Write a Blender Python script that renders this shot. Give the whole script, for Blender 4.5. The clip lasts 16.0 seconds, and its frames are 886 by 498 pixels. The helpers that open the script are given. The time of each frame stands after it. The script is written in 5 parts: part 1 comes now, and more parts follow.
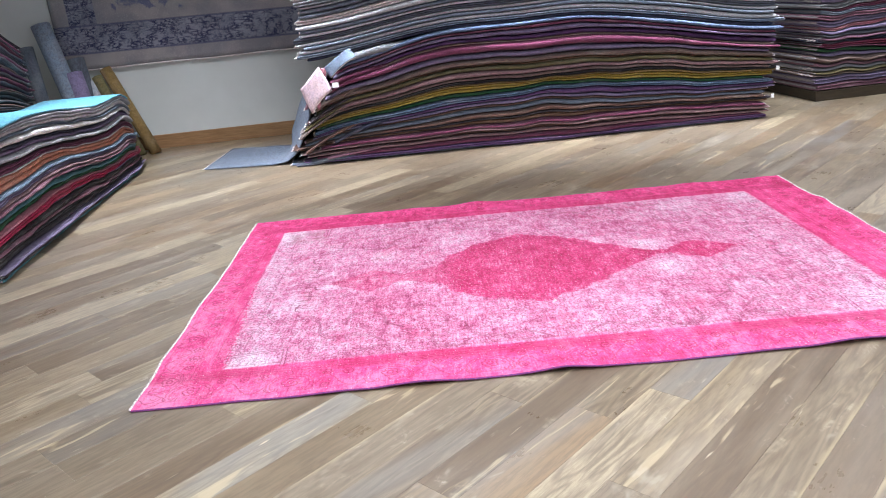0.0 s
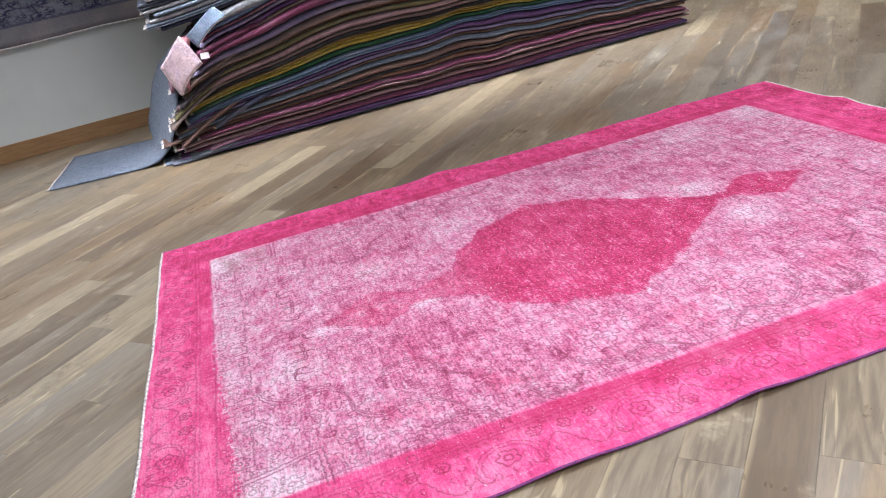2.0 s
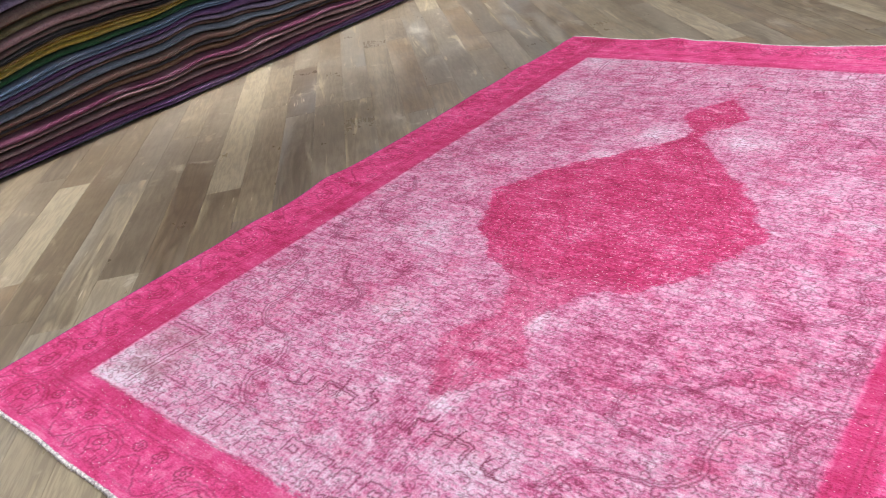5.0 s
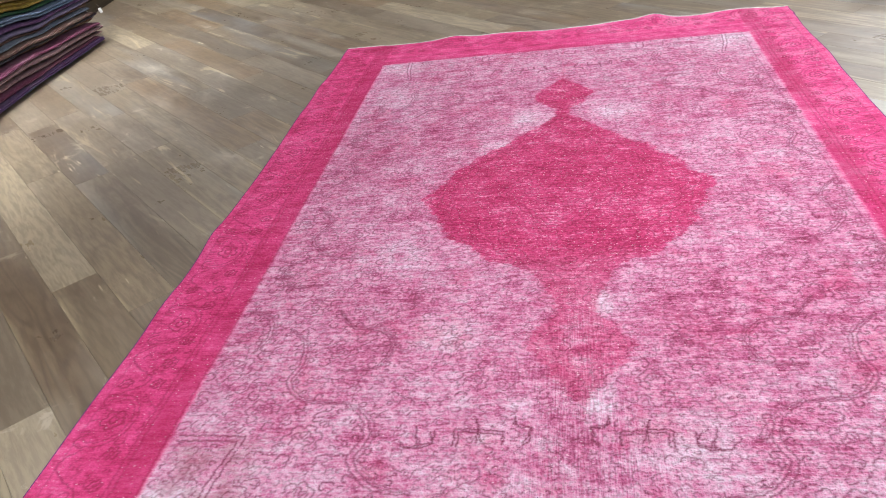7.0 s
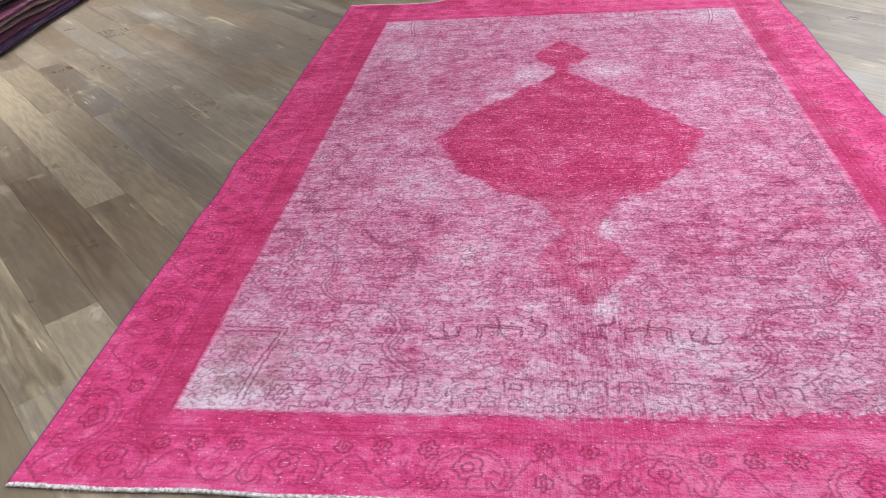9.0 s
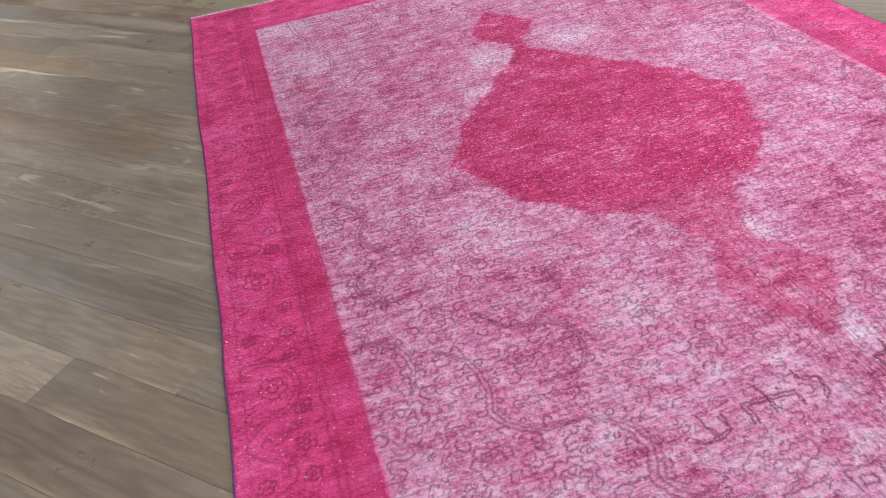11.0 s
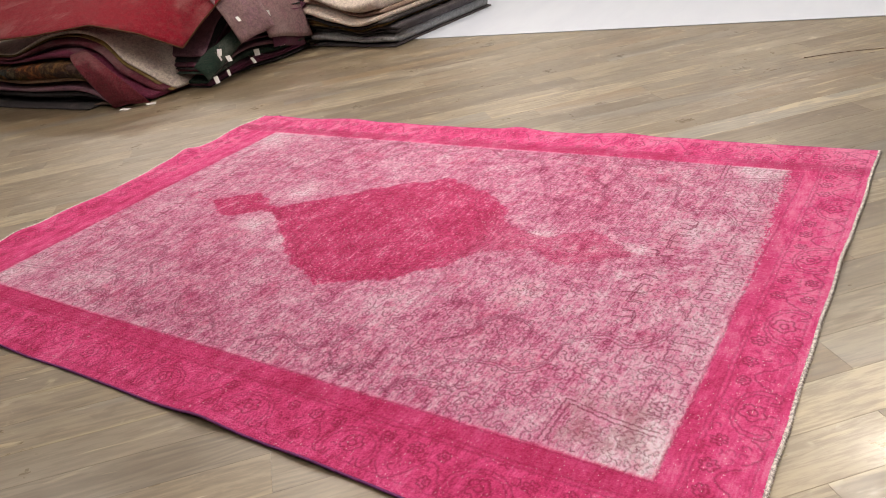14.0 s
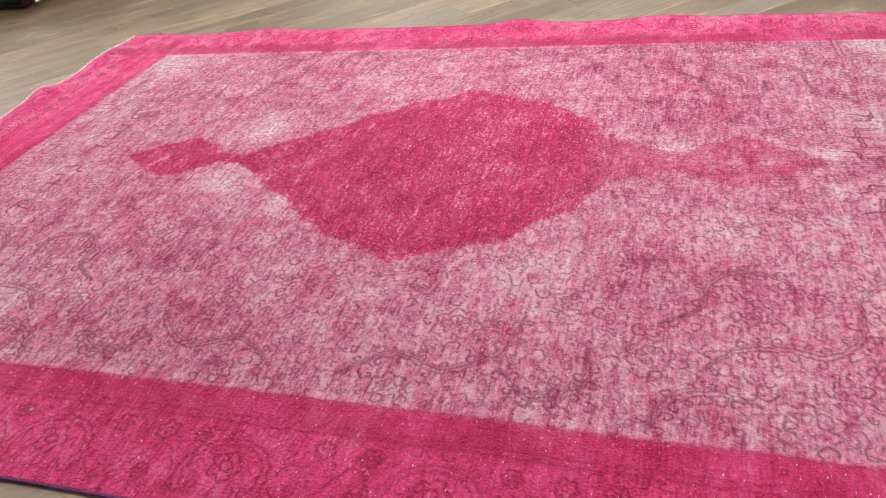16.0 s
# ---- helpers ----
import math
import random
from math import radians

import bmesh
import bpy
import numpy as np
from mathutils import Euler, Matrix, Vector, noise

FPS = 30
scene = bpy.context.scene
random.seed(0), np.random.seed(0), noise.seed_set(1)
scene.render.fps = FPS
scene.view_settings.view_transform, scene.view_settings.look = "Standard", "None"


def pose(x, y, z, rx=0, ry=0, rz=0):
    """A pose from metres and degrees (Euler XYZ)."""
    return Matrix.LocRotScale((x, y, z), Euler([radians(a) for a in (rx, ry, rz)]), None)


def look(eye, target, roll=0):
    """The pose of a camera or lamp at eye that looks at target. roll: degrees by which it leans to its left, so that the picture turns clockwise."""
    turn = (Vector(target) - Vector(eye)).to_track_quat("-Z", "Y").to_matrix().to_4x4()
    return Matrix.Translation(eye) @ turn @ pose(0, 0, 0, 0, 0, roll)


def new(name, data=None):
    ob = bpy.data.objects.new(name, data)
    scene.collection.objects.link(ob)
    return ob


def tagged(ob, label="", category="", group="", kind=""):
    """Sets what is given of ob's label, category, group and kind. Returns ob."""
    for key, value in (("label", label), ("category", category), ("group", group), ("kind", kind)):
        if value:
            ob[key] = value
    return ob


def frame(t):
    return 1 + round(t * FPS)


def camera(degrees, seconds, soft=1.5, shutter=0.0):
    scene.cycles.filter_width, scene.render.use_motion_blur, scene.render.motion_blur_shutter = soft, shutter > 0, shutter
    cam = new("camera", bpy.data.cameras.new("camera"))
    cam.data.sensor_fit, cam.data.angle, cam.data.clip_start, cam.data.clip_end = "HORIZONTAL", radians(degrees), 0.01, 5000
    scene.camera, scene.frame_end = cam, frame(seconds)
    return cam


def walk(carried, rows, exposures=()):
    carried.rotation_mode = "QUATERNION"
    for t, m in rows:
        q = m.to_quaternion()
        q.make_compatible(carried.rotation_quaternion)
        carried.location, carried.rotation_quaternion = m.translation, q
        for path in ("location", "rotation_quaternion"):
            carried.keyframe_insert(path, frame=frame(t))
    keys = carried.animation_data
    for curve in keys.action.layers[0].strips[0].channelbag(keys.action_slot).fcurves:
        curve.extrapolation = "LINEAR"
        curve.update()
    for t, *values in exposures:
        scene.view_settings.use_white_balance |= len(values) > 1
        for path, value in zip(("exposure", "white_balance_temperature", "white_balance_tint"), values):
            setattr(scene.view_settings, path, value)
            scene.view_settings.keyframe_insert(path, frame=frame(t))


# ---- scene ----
# ---- camera ----
cam = camera(60.3, 16.0, 1.0)
PATH = [
    (0, (4.214, 1.032, 1.212), (2.325, 1.037, 0.557), -5.2),
    (0.5, (3.993, 0.862, 1.2), (2.137, 0.987, 0.465), -8.1),
    (1, (3.682, 0.773, 1.158), (1.848, 0.98, 0.388), -10.3),
    (1.5, (3.456, 0.668, 1.144), (1.644, 0.961, 0.349), -11.3),
    (2, (3.242, 0.499, 1.144), (1.461, 0.883, 0.319), -11.9),
    (2.5, (3.006, 0.397, 1.071), (1.273, 0.868, 0.191), -13.1),
    (3, (2.754, 0.287, 1.072), (1.091, 0.909, 0.152), -12.0),
    (3.2, (2.698, 0.22, 1.075), (1.081, 0.959, 0.16), -10.9),
    (5.3, (1.89, -0.433, 1.065), (0.804, 0.933, 0.09), -9.4),
    (5.5, (1.813, -0.489, 1.084), (0.822, 0.949, 0.109), -8.8),
    (6, (1.574, -0.496, 1.062), (0.776, 1.034, 0.05), -11.2),
    (6.5, (1.333, -0.504, 1.088), (0.708, 1.081, 0.042), -11.8),
    (7, (1.106, -0.583, 1.096), (0.736, 1.076, 0.042), -9.4),
    (7.5, (1.102, -0.68, 1.098), (0.86, 0.986, 0.019), -6.5),
    (8, (1.193, -0.78, 1.081), (0.953, 0.886, 0.001), -4.1),
    (8.5, (1.128, -0.832, 1.096), (0.876, 0.834, 0.018), -3.9),
    (9, (0.988, -0.837, 1.085), (0.717, 0.81, -0.017), -5.3),
    (9.5, (0.807, -0.66, 1.052), (0.524, 0.919, -0.142), -7.3),
    (9.7, (0.731, -0.572, 1.053), (0.458, 0.98, -0.178), -8.1),
    (11.8, (-0.177, -0.176, 1.076), (0.656, 1.227, -0.081), -8.0),
    (12, (-0.305, -0.191, 1.088), (0.645, 1.17, -0.028), -7.7),
    (12.5, (-0.53, -0.275, 1.129), (0.624, 0.987, 0.092), -6.8),
    (13, (-0.665, -0.386, 1.126), (0.588, 0.831, 0.152), -7.0),
    (13.5, (-0.762, -0.363, 1.145), (0.565, 0.81, 0.216), -8.1),
    (14, (-0.835, -0.194, 1.143), (0.596, 0.867, 0.234), -9.5),
    (14.5, (-0.82, 0.027, 1.085), (0.653, 0.995, 0.139), -10.2),
    (15, (-0.727, 0.301, 1.053), (0.743, 1.184, 0.024), -11.1),
    (15.5, (-0.709, 0.608, 1.03), (0.794, 1.371, -0.047), -11.0),
    (16, (-0.541, 0.851, 0.907), (1.002, 1.428, -0.226), -8.7),
]
EXPOSURE = [(0.0, 0.11, 5980, 10), (1.0, -0.10, 6080, 10), (1.5, -0.15, 6120, 10), (2.5, -0.27, 6180, 10), (3.0, -0.31, 6200, 10), (5.5, -0.33, 6280, 9), (7.0, -0.36, 6280, 9), (8.0, -0.50, 6220, 9), (9.5, -0.55, 6180, 10), (12.0, -0.54, 6160, 12), (12.5, -0.46, 6130, 11), (13.0, -0.48, 6250, 11), (13.5, -0.53, 7000, 13), (14.0, -0.53, 7800, 13), (15.5, -0.50, 7800, 13), (16.0, -0.52, 7500, 13)]
walk(cam, [(t, look(eye, target, roll)) for t, eye, target, roll in PATH], EXPOSURE)

# ---- light: unseen ceiling panels, added to light the shop ----
world = bpy.data.worlds.new("world")
scene.world = world
world.use_nodes = True
world.node_tree.nodes["Background"].inputs[0].default_value = (0.8, 0.88, 1.0, 1)
world.node_tree.nodes["Background"].inputs[1].default_value = 0.25

ROOM = radians(7)                      # the shop's walls against the pink rug
E1 = Vector((math.cos(ROOM), math.sin(ROOM), 0))
E2 = Vector((-math.sin(ROOM), math.cos(ROOM), 0))
V0, V1, W0, W1, CEIL = -3.0, 7.6, -2.75, 9.2, 3.1


def room(v, w, z=0.0):
    """A place from metres across and along the shop."""
    return E1 * v + E2 * w + Vector((0, 0, z))


# ---- node helpers ----
class Val:
    """A value in a node tree that can be reckoned with."""

    def __init__(self, nt, s):
        self.nt, self.s = nt, s

    def op(self, kind, *others):
        n = self.nt.nodes.new("ShaderNodeMath")
        n.operation = kind
        for i, o in enumerate((self, *others)):
            if isinstance(o, Val):
                self.nt.links.new(o.s, n.inputs[i])
            else:
                n.inputs[i].default_value = o
        return Val(self.nt, n.outputs[0])

    def __add__(self, o):
        return self.op("ADD", o)

    def __sub__(self, o):
        return self.op("SUBTRACT", o)

    def __mul__(self, o):
        return self.op("MULTIPLY", o)

    def __truediv__(self, o):
        return self.op("DIVIDE", o)

    def neg(self):
        return self.op("MULTIPLY", -1.0)

    def abs(self):
        return self.op("ABSOLUTE")

    def min(self, o):
        return self.op("MINIMUM", o)

    def max(self, o):
        return self.op("MAXIMUM", o)

    def power(self, o):
        return self.op("POWER", o)

    def step(self, lo, hi, a=0.0, b=1.0):
        """Goes from a to b as the value goes from lo to hi, smoothly."""
        n = self.nt.nodes.new("ShaderNodeMapRange")
        n.interpolation_type = "SMOOTHSTEP"
        self.nt.links.new(self.s, n.inputs[0])
        for i, v in enumerate((lo, hi, a, b)):
            n.inputs[1 + i].default_value = v
        return Val(self.nt, n.outputs[0])


class Mat:
    """A node material in the making."""

    def __init__(self, name, rough=0.8, spec=0.3, metal=0.0):
        self.m = bpy.data.materials.new(name)
        self.m.use_nodes = True
        self.nt = self.m.node_tree
        self.b = self.nt.nodes["Principled BSDF"]
        self.b.inputs["Roughness"].default_value = rough
        self.b.inputs["Specular IOR Level"].default_value = spec
        self.b.inputs["Metallic"].default_value = metal

    def node(self, kind, **props):
        n = self.nt.nodes.new(kind)
        for k, v in props.items():
            setattr(n, k, v)
        return n

    def link(self, a, b):
        self.nt.links.new(a.s if isinstance(a, Val) else a, b)

    def coords(self, kind="Object", scale=(1, 1, 1), turn=0.0, shift=None):
        tc = self.node("ShaderNodeTexCoord")
        mp = self.node("ShaderNodeMapping")
        mp.inputs["Scale"].default_value = scale
        mp.inputs["Rotation"].default_value = (0, 0, turn)
        self.link(tc.outputs[kind], mp.inputs[0])
        if shift is not None:
            self.link(shift, mp.inputs["Location"])
        return mp.outputs[0]

    def split(self, vec):
        n = self.node("ShaderNodeSeparateXYZ")
        self.link(vec, n.inputs[0])
        return [Val(self.nt, o) for o in n.outputs]

    def noise(self, vec, scale, detail=3.0, rough=0.5, distort=0.0):
        n = self.node("ShaderNodeTexNoise")
        self.link(vec, n.inputs["Vector"])
        for k, v in (("Scale", scale), ("Detail", detail), ("Roughness", rough), ("Distortion", distort)):
            n.inputs[k].default_value = v
        self.colour = n.outputs["Color"]
        return Val(self.nt, n.outputs[0])

    def cells(self, vec, scale, feature="F1", jitter=1.0):
        n = self.node("ShaderNodeTexVoronoi", feature=feature)
        self.link(vec, n.inputs["Vector"])
        n.inputs["Scale"].default_value = scale
        n.inputs["Randomness"].default_value = jitter
        return Val(self.nt, n.outputs["Distance"])

    def warp(self, vec, scale, amount):
        """The same place, pushed about by noise."""
        self.noise(vec, scale, 2)
        a = self.node("ShaderNodeVectorMath", operation="SUBTRACT")
        self.link(self.colour, a.inputs[0])
        a.inputs[1].default_value = (0.5, 0.5, 0.5)
        s = self.node("ShaderNodeVectorMath", operation="SCALE")
        self.link(a.outputs[0], s.inputs[0])
        s.inputs["Scale"].default_value = amount
        b = self.node("ShaderNodeVectorMath", operation="ADD")
        self.link(vec, b.inputs[0])
        self.link(s.outputs[0], b.inputs[1])
        return b.outputs[0]

    def mix(self, fac, a, b, blend="MIX"):
        n = self.node("ShaderNodeMix", data_type="RGBA", blend_type=blend)
        for i, v in ((0, fac), (6, a), (7, b)):
            if isinstance(v, Val):
                self.link(v, n.inputs[i])
            elif isinstance(v, (tuple, list)):
                n.inputs[i].default_value = (*v, 1)
            elif isinstance(v, float):
                n.inputs[i].default_value = v
            else:
                self.link(v, n.inputs[i])
        return n.outputs[2]

    def ramp(self, fac, stops):
        n = self.node("ShaderNodeValToRGB")
        self.link(fac, n.inputs[0])
        el = n.color_ramp.elements
        while len(el) < len(stops):
            el.new(0.5)
        for e, (p, c) in zip(el, stops):
            e.position, e.color = p, (*c, 1)
        return n.outputs[0]

    def done(self, colour=None, rough=None, height=None, bump=0.3, dist=0.002):
        if colour is not None:
            self.link(colour, self.b.inputs["Base Color"])
        if rough is not None:
            self.link(rough, self.b.inputs["Roughness"])
        if height is not None:
            n = self.node("ShaderNodeBump")
            n.inputs["Strength"].default_value = bump
            n.inputs["Distance"].default_value = dist
            self.link(height, n.inputs["Height"])
            self.link(n.outputs[0], self.b.inputs["Normal"])
        return self.m


def lin(r, g, b):
    """Colour values 0 to 255 as seen, turned into light."""
    return tuple(((c / 255 + 0.055) / 1.055) ** 2.4 if c > 10 else c / 255 / 12.92 for c in (r, g, b))


# ---- materials ----
PLANK, PHASE, TURN = 0.1315, 0.185, radians(-44)
TONES = (lin(110, 93, 71), lin(123, 107, 83), lin(126, 113, 93), lin(137, 122, 97), lin(163, 149, 122), lin(132, 110, 80))


def oak(name, joined):
    k = Mat(name, 0.36, 0.85)
    k.b.inputs["Coat Weight"].default_value = 1.0
    k.b.inputs["Coat IOR"].default_value = 1.56
    k.b.inputs["Coat Roughness"].default_value = 0.42
    if joined:
        g = k.node("ShaderNodeNewGeometry")
        rnd = Val(k.nt, g.outputs["Random Per Island"])
        tone = k.ramp(rnd, [(0.0, TONES[0]), (0.25, TONES[1]), (0.5, TONES[2]), (0.72, TONES[3]), (0.9, TONES[4]), (1.0, TONES[5])])
    else:
        g = k.node("ShaderNodeObjectInfo")
        rnd = Val(k.nt, g.outputs["Random"])
        tone = g.outputs["Color"]
    cmb = k.node("ShaderNodeCombineXYZ")
    k.link(rnd * 37.0, cmb.inputs[0])
    k.link(rnd * 91.0, cmb.inputs[1])
    k.link(rnd * 53.0, cmb.inputs[2])
    v = k.coords("Object", shift=cmb.outputs[0])
    long = k.node("ShaderNodeMapping")
    long.inputs["Scale"].default_value = (0.12, 1.0, 1.0)
    k.link(v, long.inputs[0])
    lv = long.outputs[0]
    rnd2 = (rnd * 7.31).op("FRACT")
    rnd3 = (rnd * 13.7).op("FRACT")
    grain = k.noise(k.warp(lv, 5.0, 0.06), 75.0, 7, 0.66)
    rings = (k.noise(k.warp(lv, 2.5, 0.12), 11.0, 2, 0.5, 0.5) * 9.0).op("FRACT")
    rings = (rings - 0.5).abs().step(0.1, 0.5)
    col = k.mix(grain.step(0.40, 0.62) * 0.5, tone, lin(84, 68, 50))
    col = k.mix(rings * rnd2.step(0.2, 0.9) * 0.56, col, lin(76, 60, 44))
    cloud = k.noise(lv, 6.0, 4, 0.6, 0.6)
    col = k.mix(cloud.step(0.46, 0.76) * (rnd2 * 0.5 + 0.15), col, lin(170, 158, 138))
    blue = k.noise(lv, 3.4, 3, 0.6, 0.4)
    col = k.mix(blue.step(0.52, 0.70) * (rnd3 * 0.55), col, lin(128, 130, 130))
    # pale sapwood streaks, drawn out along the boards
    streak = k.noise(lv, 19.0, 3, 0.55, 1.2)
    col = k.mix(streak.step(0.60, 0.70) * (rnd3.step(0.1, 0.9) * 0.65), col, lin(194, 178, 144))
    col = k.mix(streak.step(0.29, 0.40, 1.0, 0.0) * (rnd2 * 0.6), col, lin(82, 70, 56))
    # worn and whitewashed scuffs
    scuff = k.noise(v, 9.0, 5, 0.7, 0.8)
    col = k.mix(scuff.step(0.60, 0.70) * cloud.step(0.48, 0.62) * 0.75, col, lin(188, 178, 160))
    bare = k.noise(k.warp(v, 5.0, 0.15), 4.5, 5, 0.7)
    col = k.mix(bare.step(0.60, 0.70) * streak.step(0.4, 0.6) * 0.5, col, lin(190, 178, 152))
    dash = k.noise(lv, 46.0, 2, 0.5).step(0.70, 0.76) * k.noise(v, 2.2, 2).step(0.48, 0.62)
    col = k.mix(dash * 0.85, col, lin(214, 202, 176))
    # yellow sapwood and worn white along the joints, in long broken runs
    plain = k.coords()
    px, py, _ = k.split(plain)
    q = ((py - (PHASE if joined else 0.0)) / PLANK).op("FRACT")
    side = q.min((q - 1.0).neg()) * PLANK
    run = k.noise(lv, 7.0, 3, 0.6, 0.4)
    sap = (side + (grain - 0.5) * 0.012).step(0.002, 0.016, 1.0, 0.0) * run.step(0.54, 0.66)
    col = k.mix(sap * rnd2.step(0.1, 0.6) * 0.36, col, lin(200, 182, 142))
    # crisp smears of whitewash that lie across the grain
    half = k.node("ShaderNodeMapping")
    half.inputs["Scale"].default_value = (0.45, 1.0, 1.0)
    k.link(v, half.inputs[0])
    smear = k.noise(k.warp(half.outputs[0], 12.0, 0.06), 6.5, 4, 0.65)
    col = k.mix(smear.step(0.62, 0.70) * grain.step(0.3, 0.6, 0.3, 1.0) * 0.35, col, lin(196, 188, 170))
    col = k.mix(smear.step(0.36, 0.31) * 0.4, col, lin(86, 70, 52))
    joint = side.step(0.0006, 0.0022, 1.0, 0.0)
    col = k.mix(joint * 0.14, col, lin(62, 50, 38))
    wear = k.noise(v, 3.0, 5, 0.7)
    rough = wear.step(0.3, 0.75, 0.22, 0.48) + grain * 0.1
    return k.done(col, rough, grain * 0.7 + streak * 0.5, 0.22, 0.0015)


OAK, OAK_REST = oak("whitewashed_oak", False), oak("whitewashed_oak_rest", True)


def subfloor():
    k = Mat("dark_joint", 0.9)
    n = k.noise(k.coords(), 30)
    return k.done(k.mix(n, (0.09, 0.075, 0.058), (0.13, 0.11, 0.085)))


JOINT = subfloor()


def plaster(name, a, b):
    k = Mat(name, 0.75, 0.25)
    v = k.coords()
    n = k.noise(v, 1.3, 5, 0.6)
    f = k.noise(v, 140, 3)
    return k.done(k.mix(n.step(0.35, 0.7), a, b), None, f + n, 0.15, 0.001)


WALL = plaster("cream_wall_paint", lin(205, 209, 207), lin(196, 200, 198))
# the ceiling is unseen; its greyed paint holds back bounced light
CEILING = plaster("assumed_ceiling_paint", (0.62, 0.62, 0.61), (0.58, 0.58, 0.57))


def wood(name, a, b, rough=0.45, axis=(8, 8, 1)):
    k = Mat(name, rough, 0.4)
    v = k.warp(k.coords(scale=axis), 3, 0.2)
    n = k.noise(v, 6, 5, 0.6)
    return k.done(k.mix(n.step(0.3, 0.7), a, b), None, n, 0.2, 0.001)


BASEBOARD = wood("oak_baseboard", lin(130, 98, 64), lin(152, 118, 82), 0.5, (1, 1, 14))
PLINTH = wood("dark_plinth_wood", lin(40, 33, 24), lin(58, 48, 34), 0.5, (1, 1, 10))


def white_gloss():
    k = Mat("white_gloss_board", 0.22, 0.5)
    v = k.coords(scale=(0.25, 1, 1), turn=0.6)
    n = k.noise(v, 4, 4, 0.6)
    f = k.noise(k.coords(), 25, 3)
    return k.done(k.mix(n.step(0.3, 0.7), lin(196, 205, 220), lin(192, 201, 217)), n.step(0.3, 0.7, 0.36, 0.42), f, 0.01, 0.001)


WHITE = white_gloss()


def wool(name, dyes=1.0):
    """Woven wool in the object's own colour."""
    k = Mat(name, 0.95, 0.12)
    info = k.node("ShaderNodeObjectInfo")
    own = info.outputs["Color"]
    rnd = Val(k.nt, info.outputs["Random"])
    cmb = k.node("ShaderNodeCombineXYZ")
    k.link(rnd * 41.0, cmb.inputs[0])
    k.link(rnd * 17.0, cmb.inputs[1])
    v = k.coords("Object", shift=cmb.outputs[0])
    big = k.noise(v, 3.2, 4, 0.6)
    mid = k.noise(k.warp(v, 14, 0.08), 42.0, 4, 0.75)
    fine = k.noise(v, 210.0, 3, 0.7)
    dark = k.mix(1.0, own, (0.36, 0.34, 0.38), "MULTIPLY")
    pale = k.mix(0.24, own, (0.6, 0.57, 0.54))
    col = k.mix(mid.step(0.45, 0.60) * 0.5, own, dark)
    motif = k.cells(k.warp(v, 8, 0.12), 30.0, "DISTANCE_TO_EDGE").step(0.03, 0.12, 1.0, 0.0) * k.noise(v, 6.0, 3, 0.6).step(0.4, 0.6)
    col = k.mix(motif * (rnd * 5.7).op("FRACT").step(0.25, 0.9) * 0.4, col, dark)
    second = k.ramp((rnd * 3.3).op("FRACT"), [(0.0, (1.5, 0.92, 1.2)), (0.2, (0.9, 1.05, 1.45)), (0.4, (1.45, 1.2, 0.95)), (0.6, (1.1, 0.88, 1.4)), (0.8, (1.5, 1.05, 1.05)), (1.0, (0.95, 1.2, 1.15))])
    spread = k.noise(k.warp(v, 10, 0.1), 13.0, 3, 0.7).step(0.46, 0.62)
    col = k.mix(spread * (rnd * 9.1).op("FRACT") * dyes, col, k.mix(1.0, col, second, "MULTIPLY"))
    col = k.mix(big.step(0.5, 0.72) * 0.6, col, pale)
    col = k.mix(fine.step(0.45, 0.75) * 0.45, col, pale)
    col = k.mix(k.noise(v, 120.0, 3, 0.7).step(0.46, 0.62) * 0.4, col, dark)
    k.b.inputs["Sheen Weight"].default_value = 0.06
    k.b.inputs["Sheen Roughness"].default_value = 0.5
    return k.done(col, None, fine * 1.2 + mid * 1.4, 0.9, 0.004)


WOOL = wool("woven_wool", 0.55)
PLAIN_WOOL = wool("plain_dyed_wool", 0.0)


def yarn(name, a, b):
    k = Mat(name, 0.9, 0.15)
    n = k.noise(k.coords(), 150, 4, 0.7)
    return k.done(k.mix(n.step(0.42, 0.6), a, b), None, n, 0.5, 0.002)


FRINGE = yarn("ivory_cotton_fringe", lin(238, 232, 230), lin(164, 154, 158))
FRINGE_GREY = yarn("grey_cotton_fringe", lin(176, 172, 176), lin(104, 100, 108))
SELVAGE = yarn("violet_selvage_yarn", lin(104, 62, 112), lin(142, 70, 128))
TAG = yarn("white_card", lin(232, 232, 232), lin(214, 216, 220))
STRING = yarn("tag_string", lin(150, 140, 130), lin(110, 100, 96))
CORD = yarn("brown_cord", lin(70, 50, 36), lin(100, 74, 52))


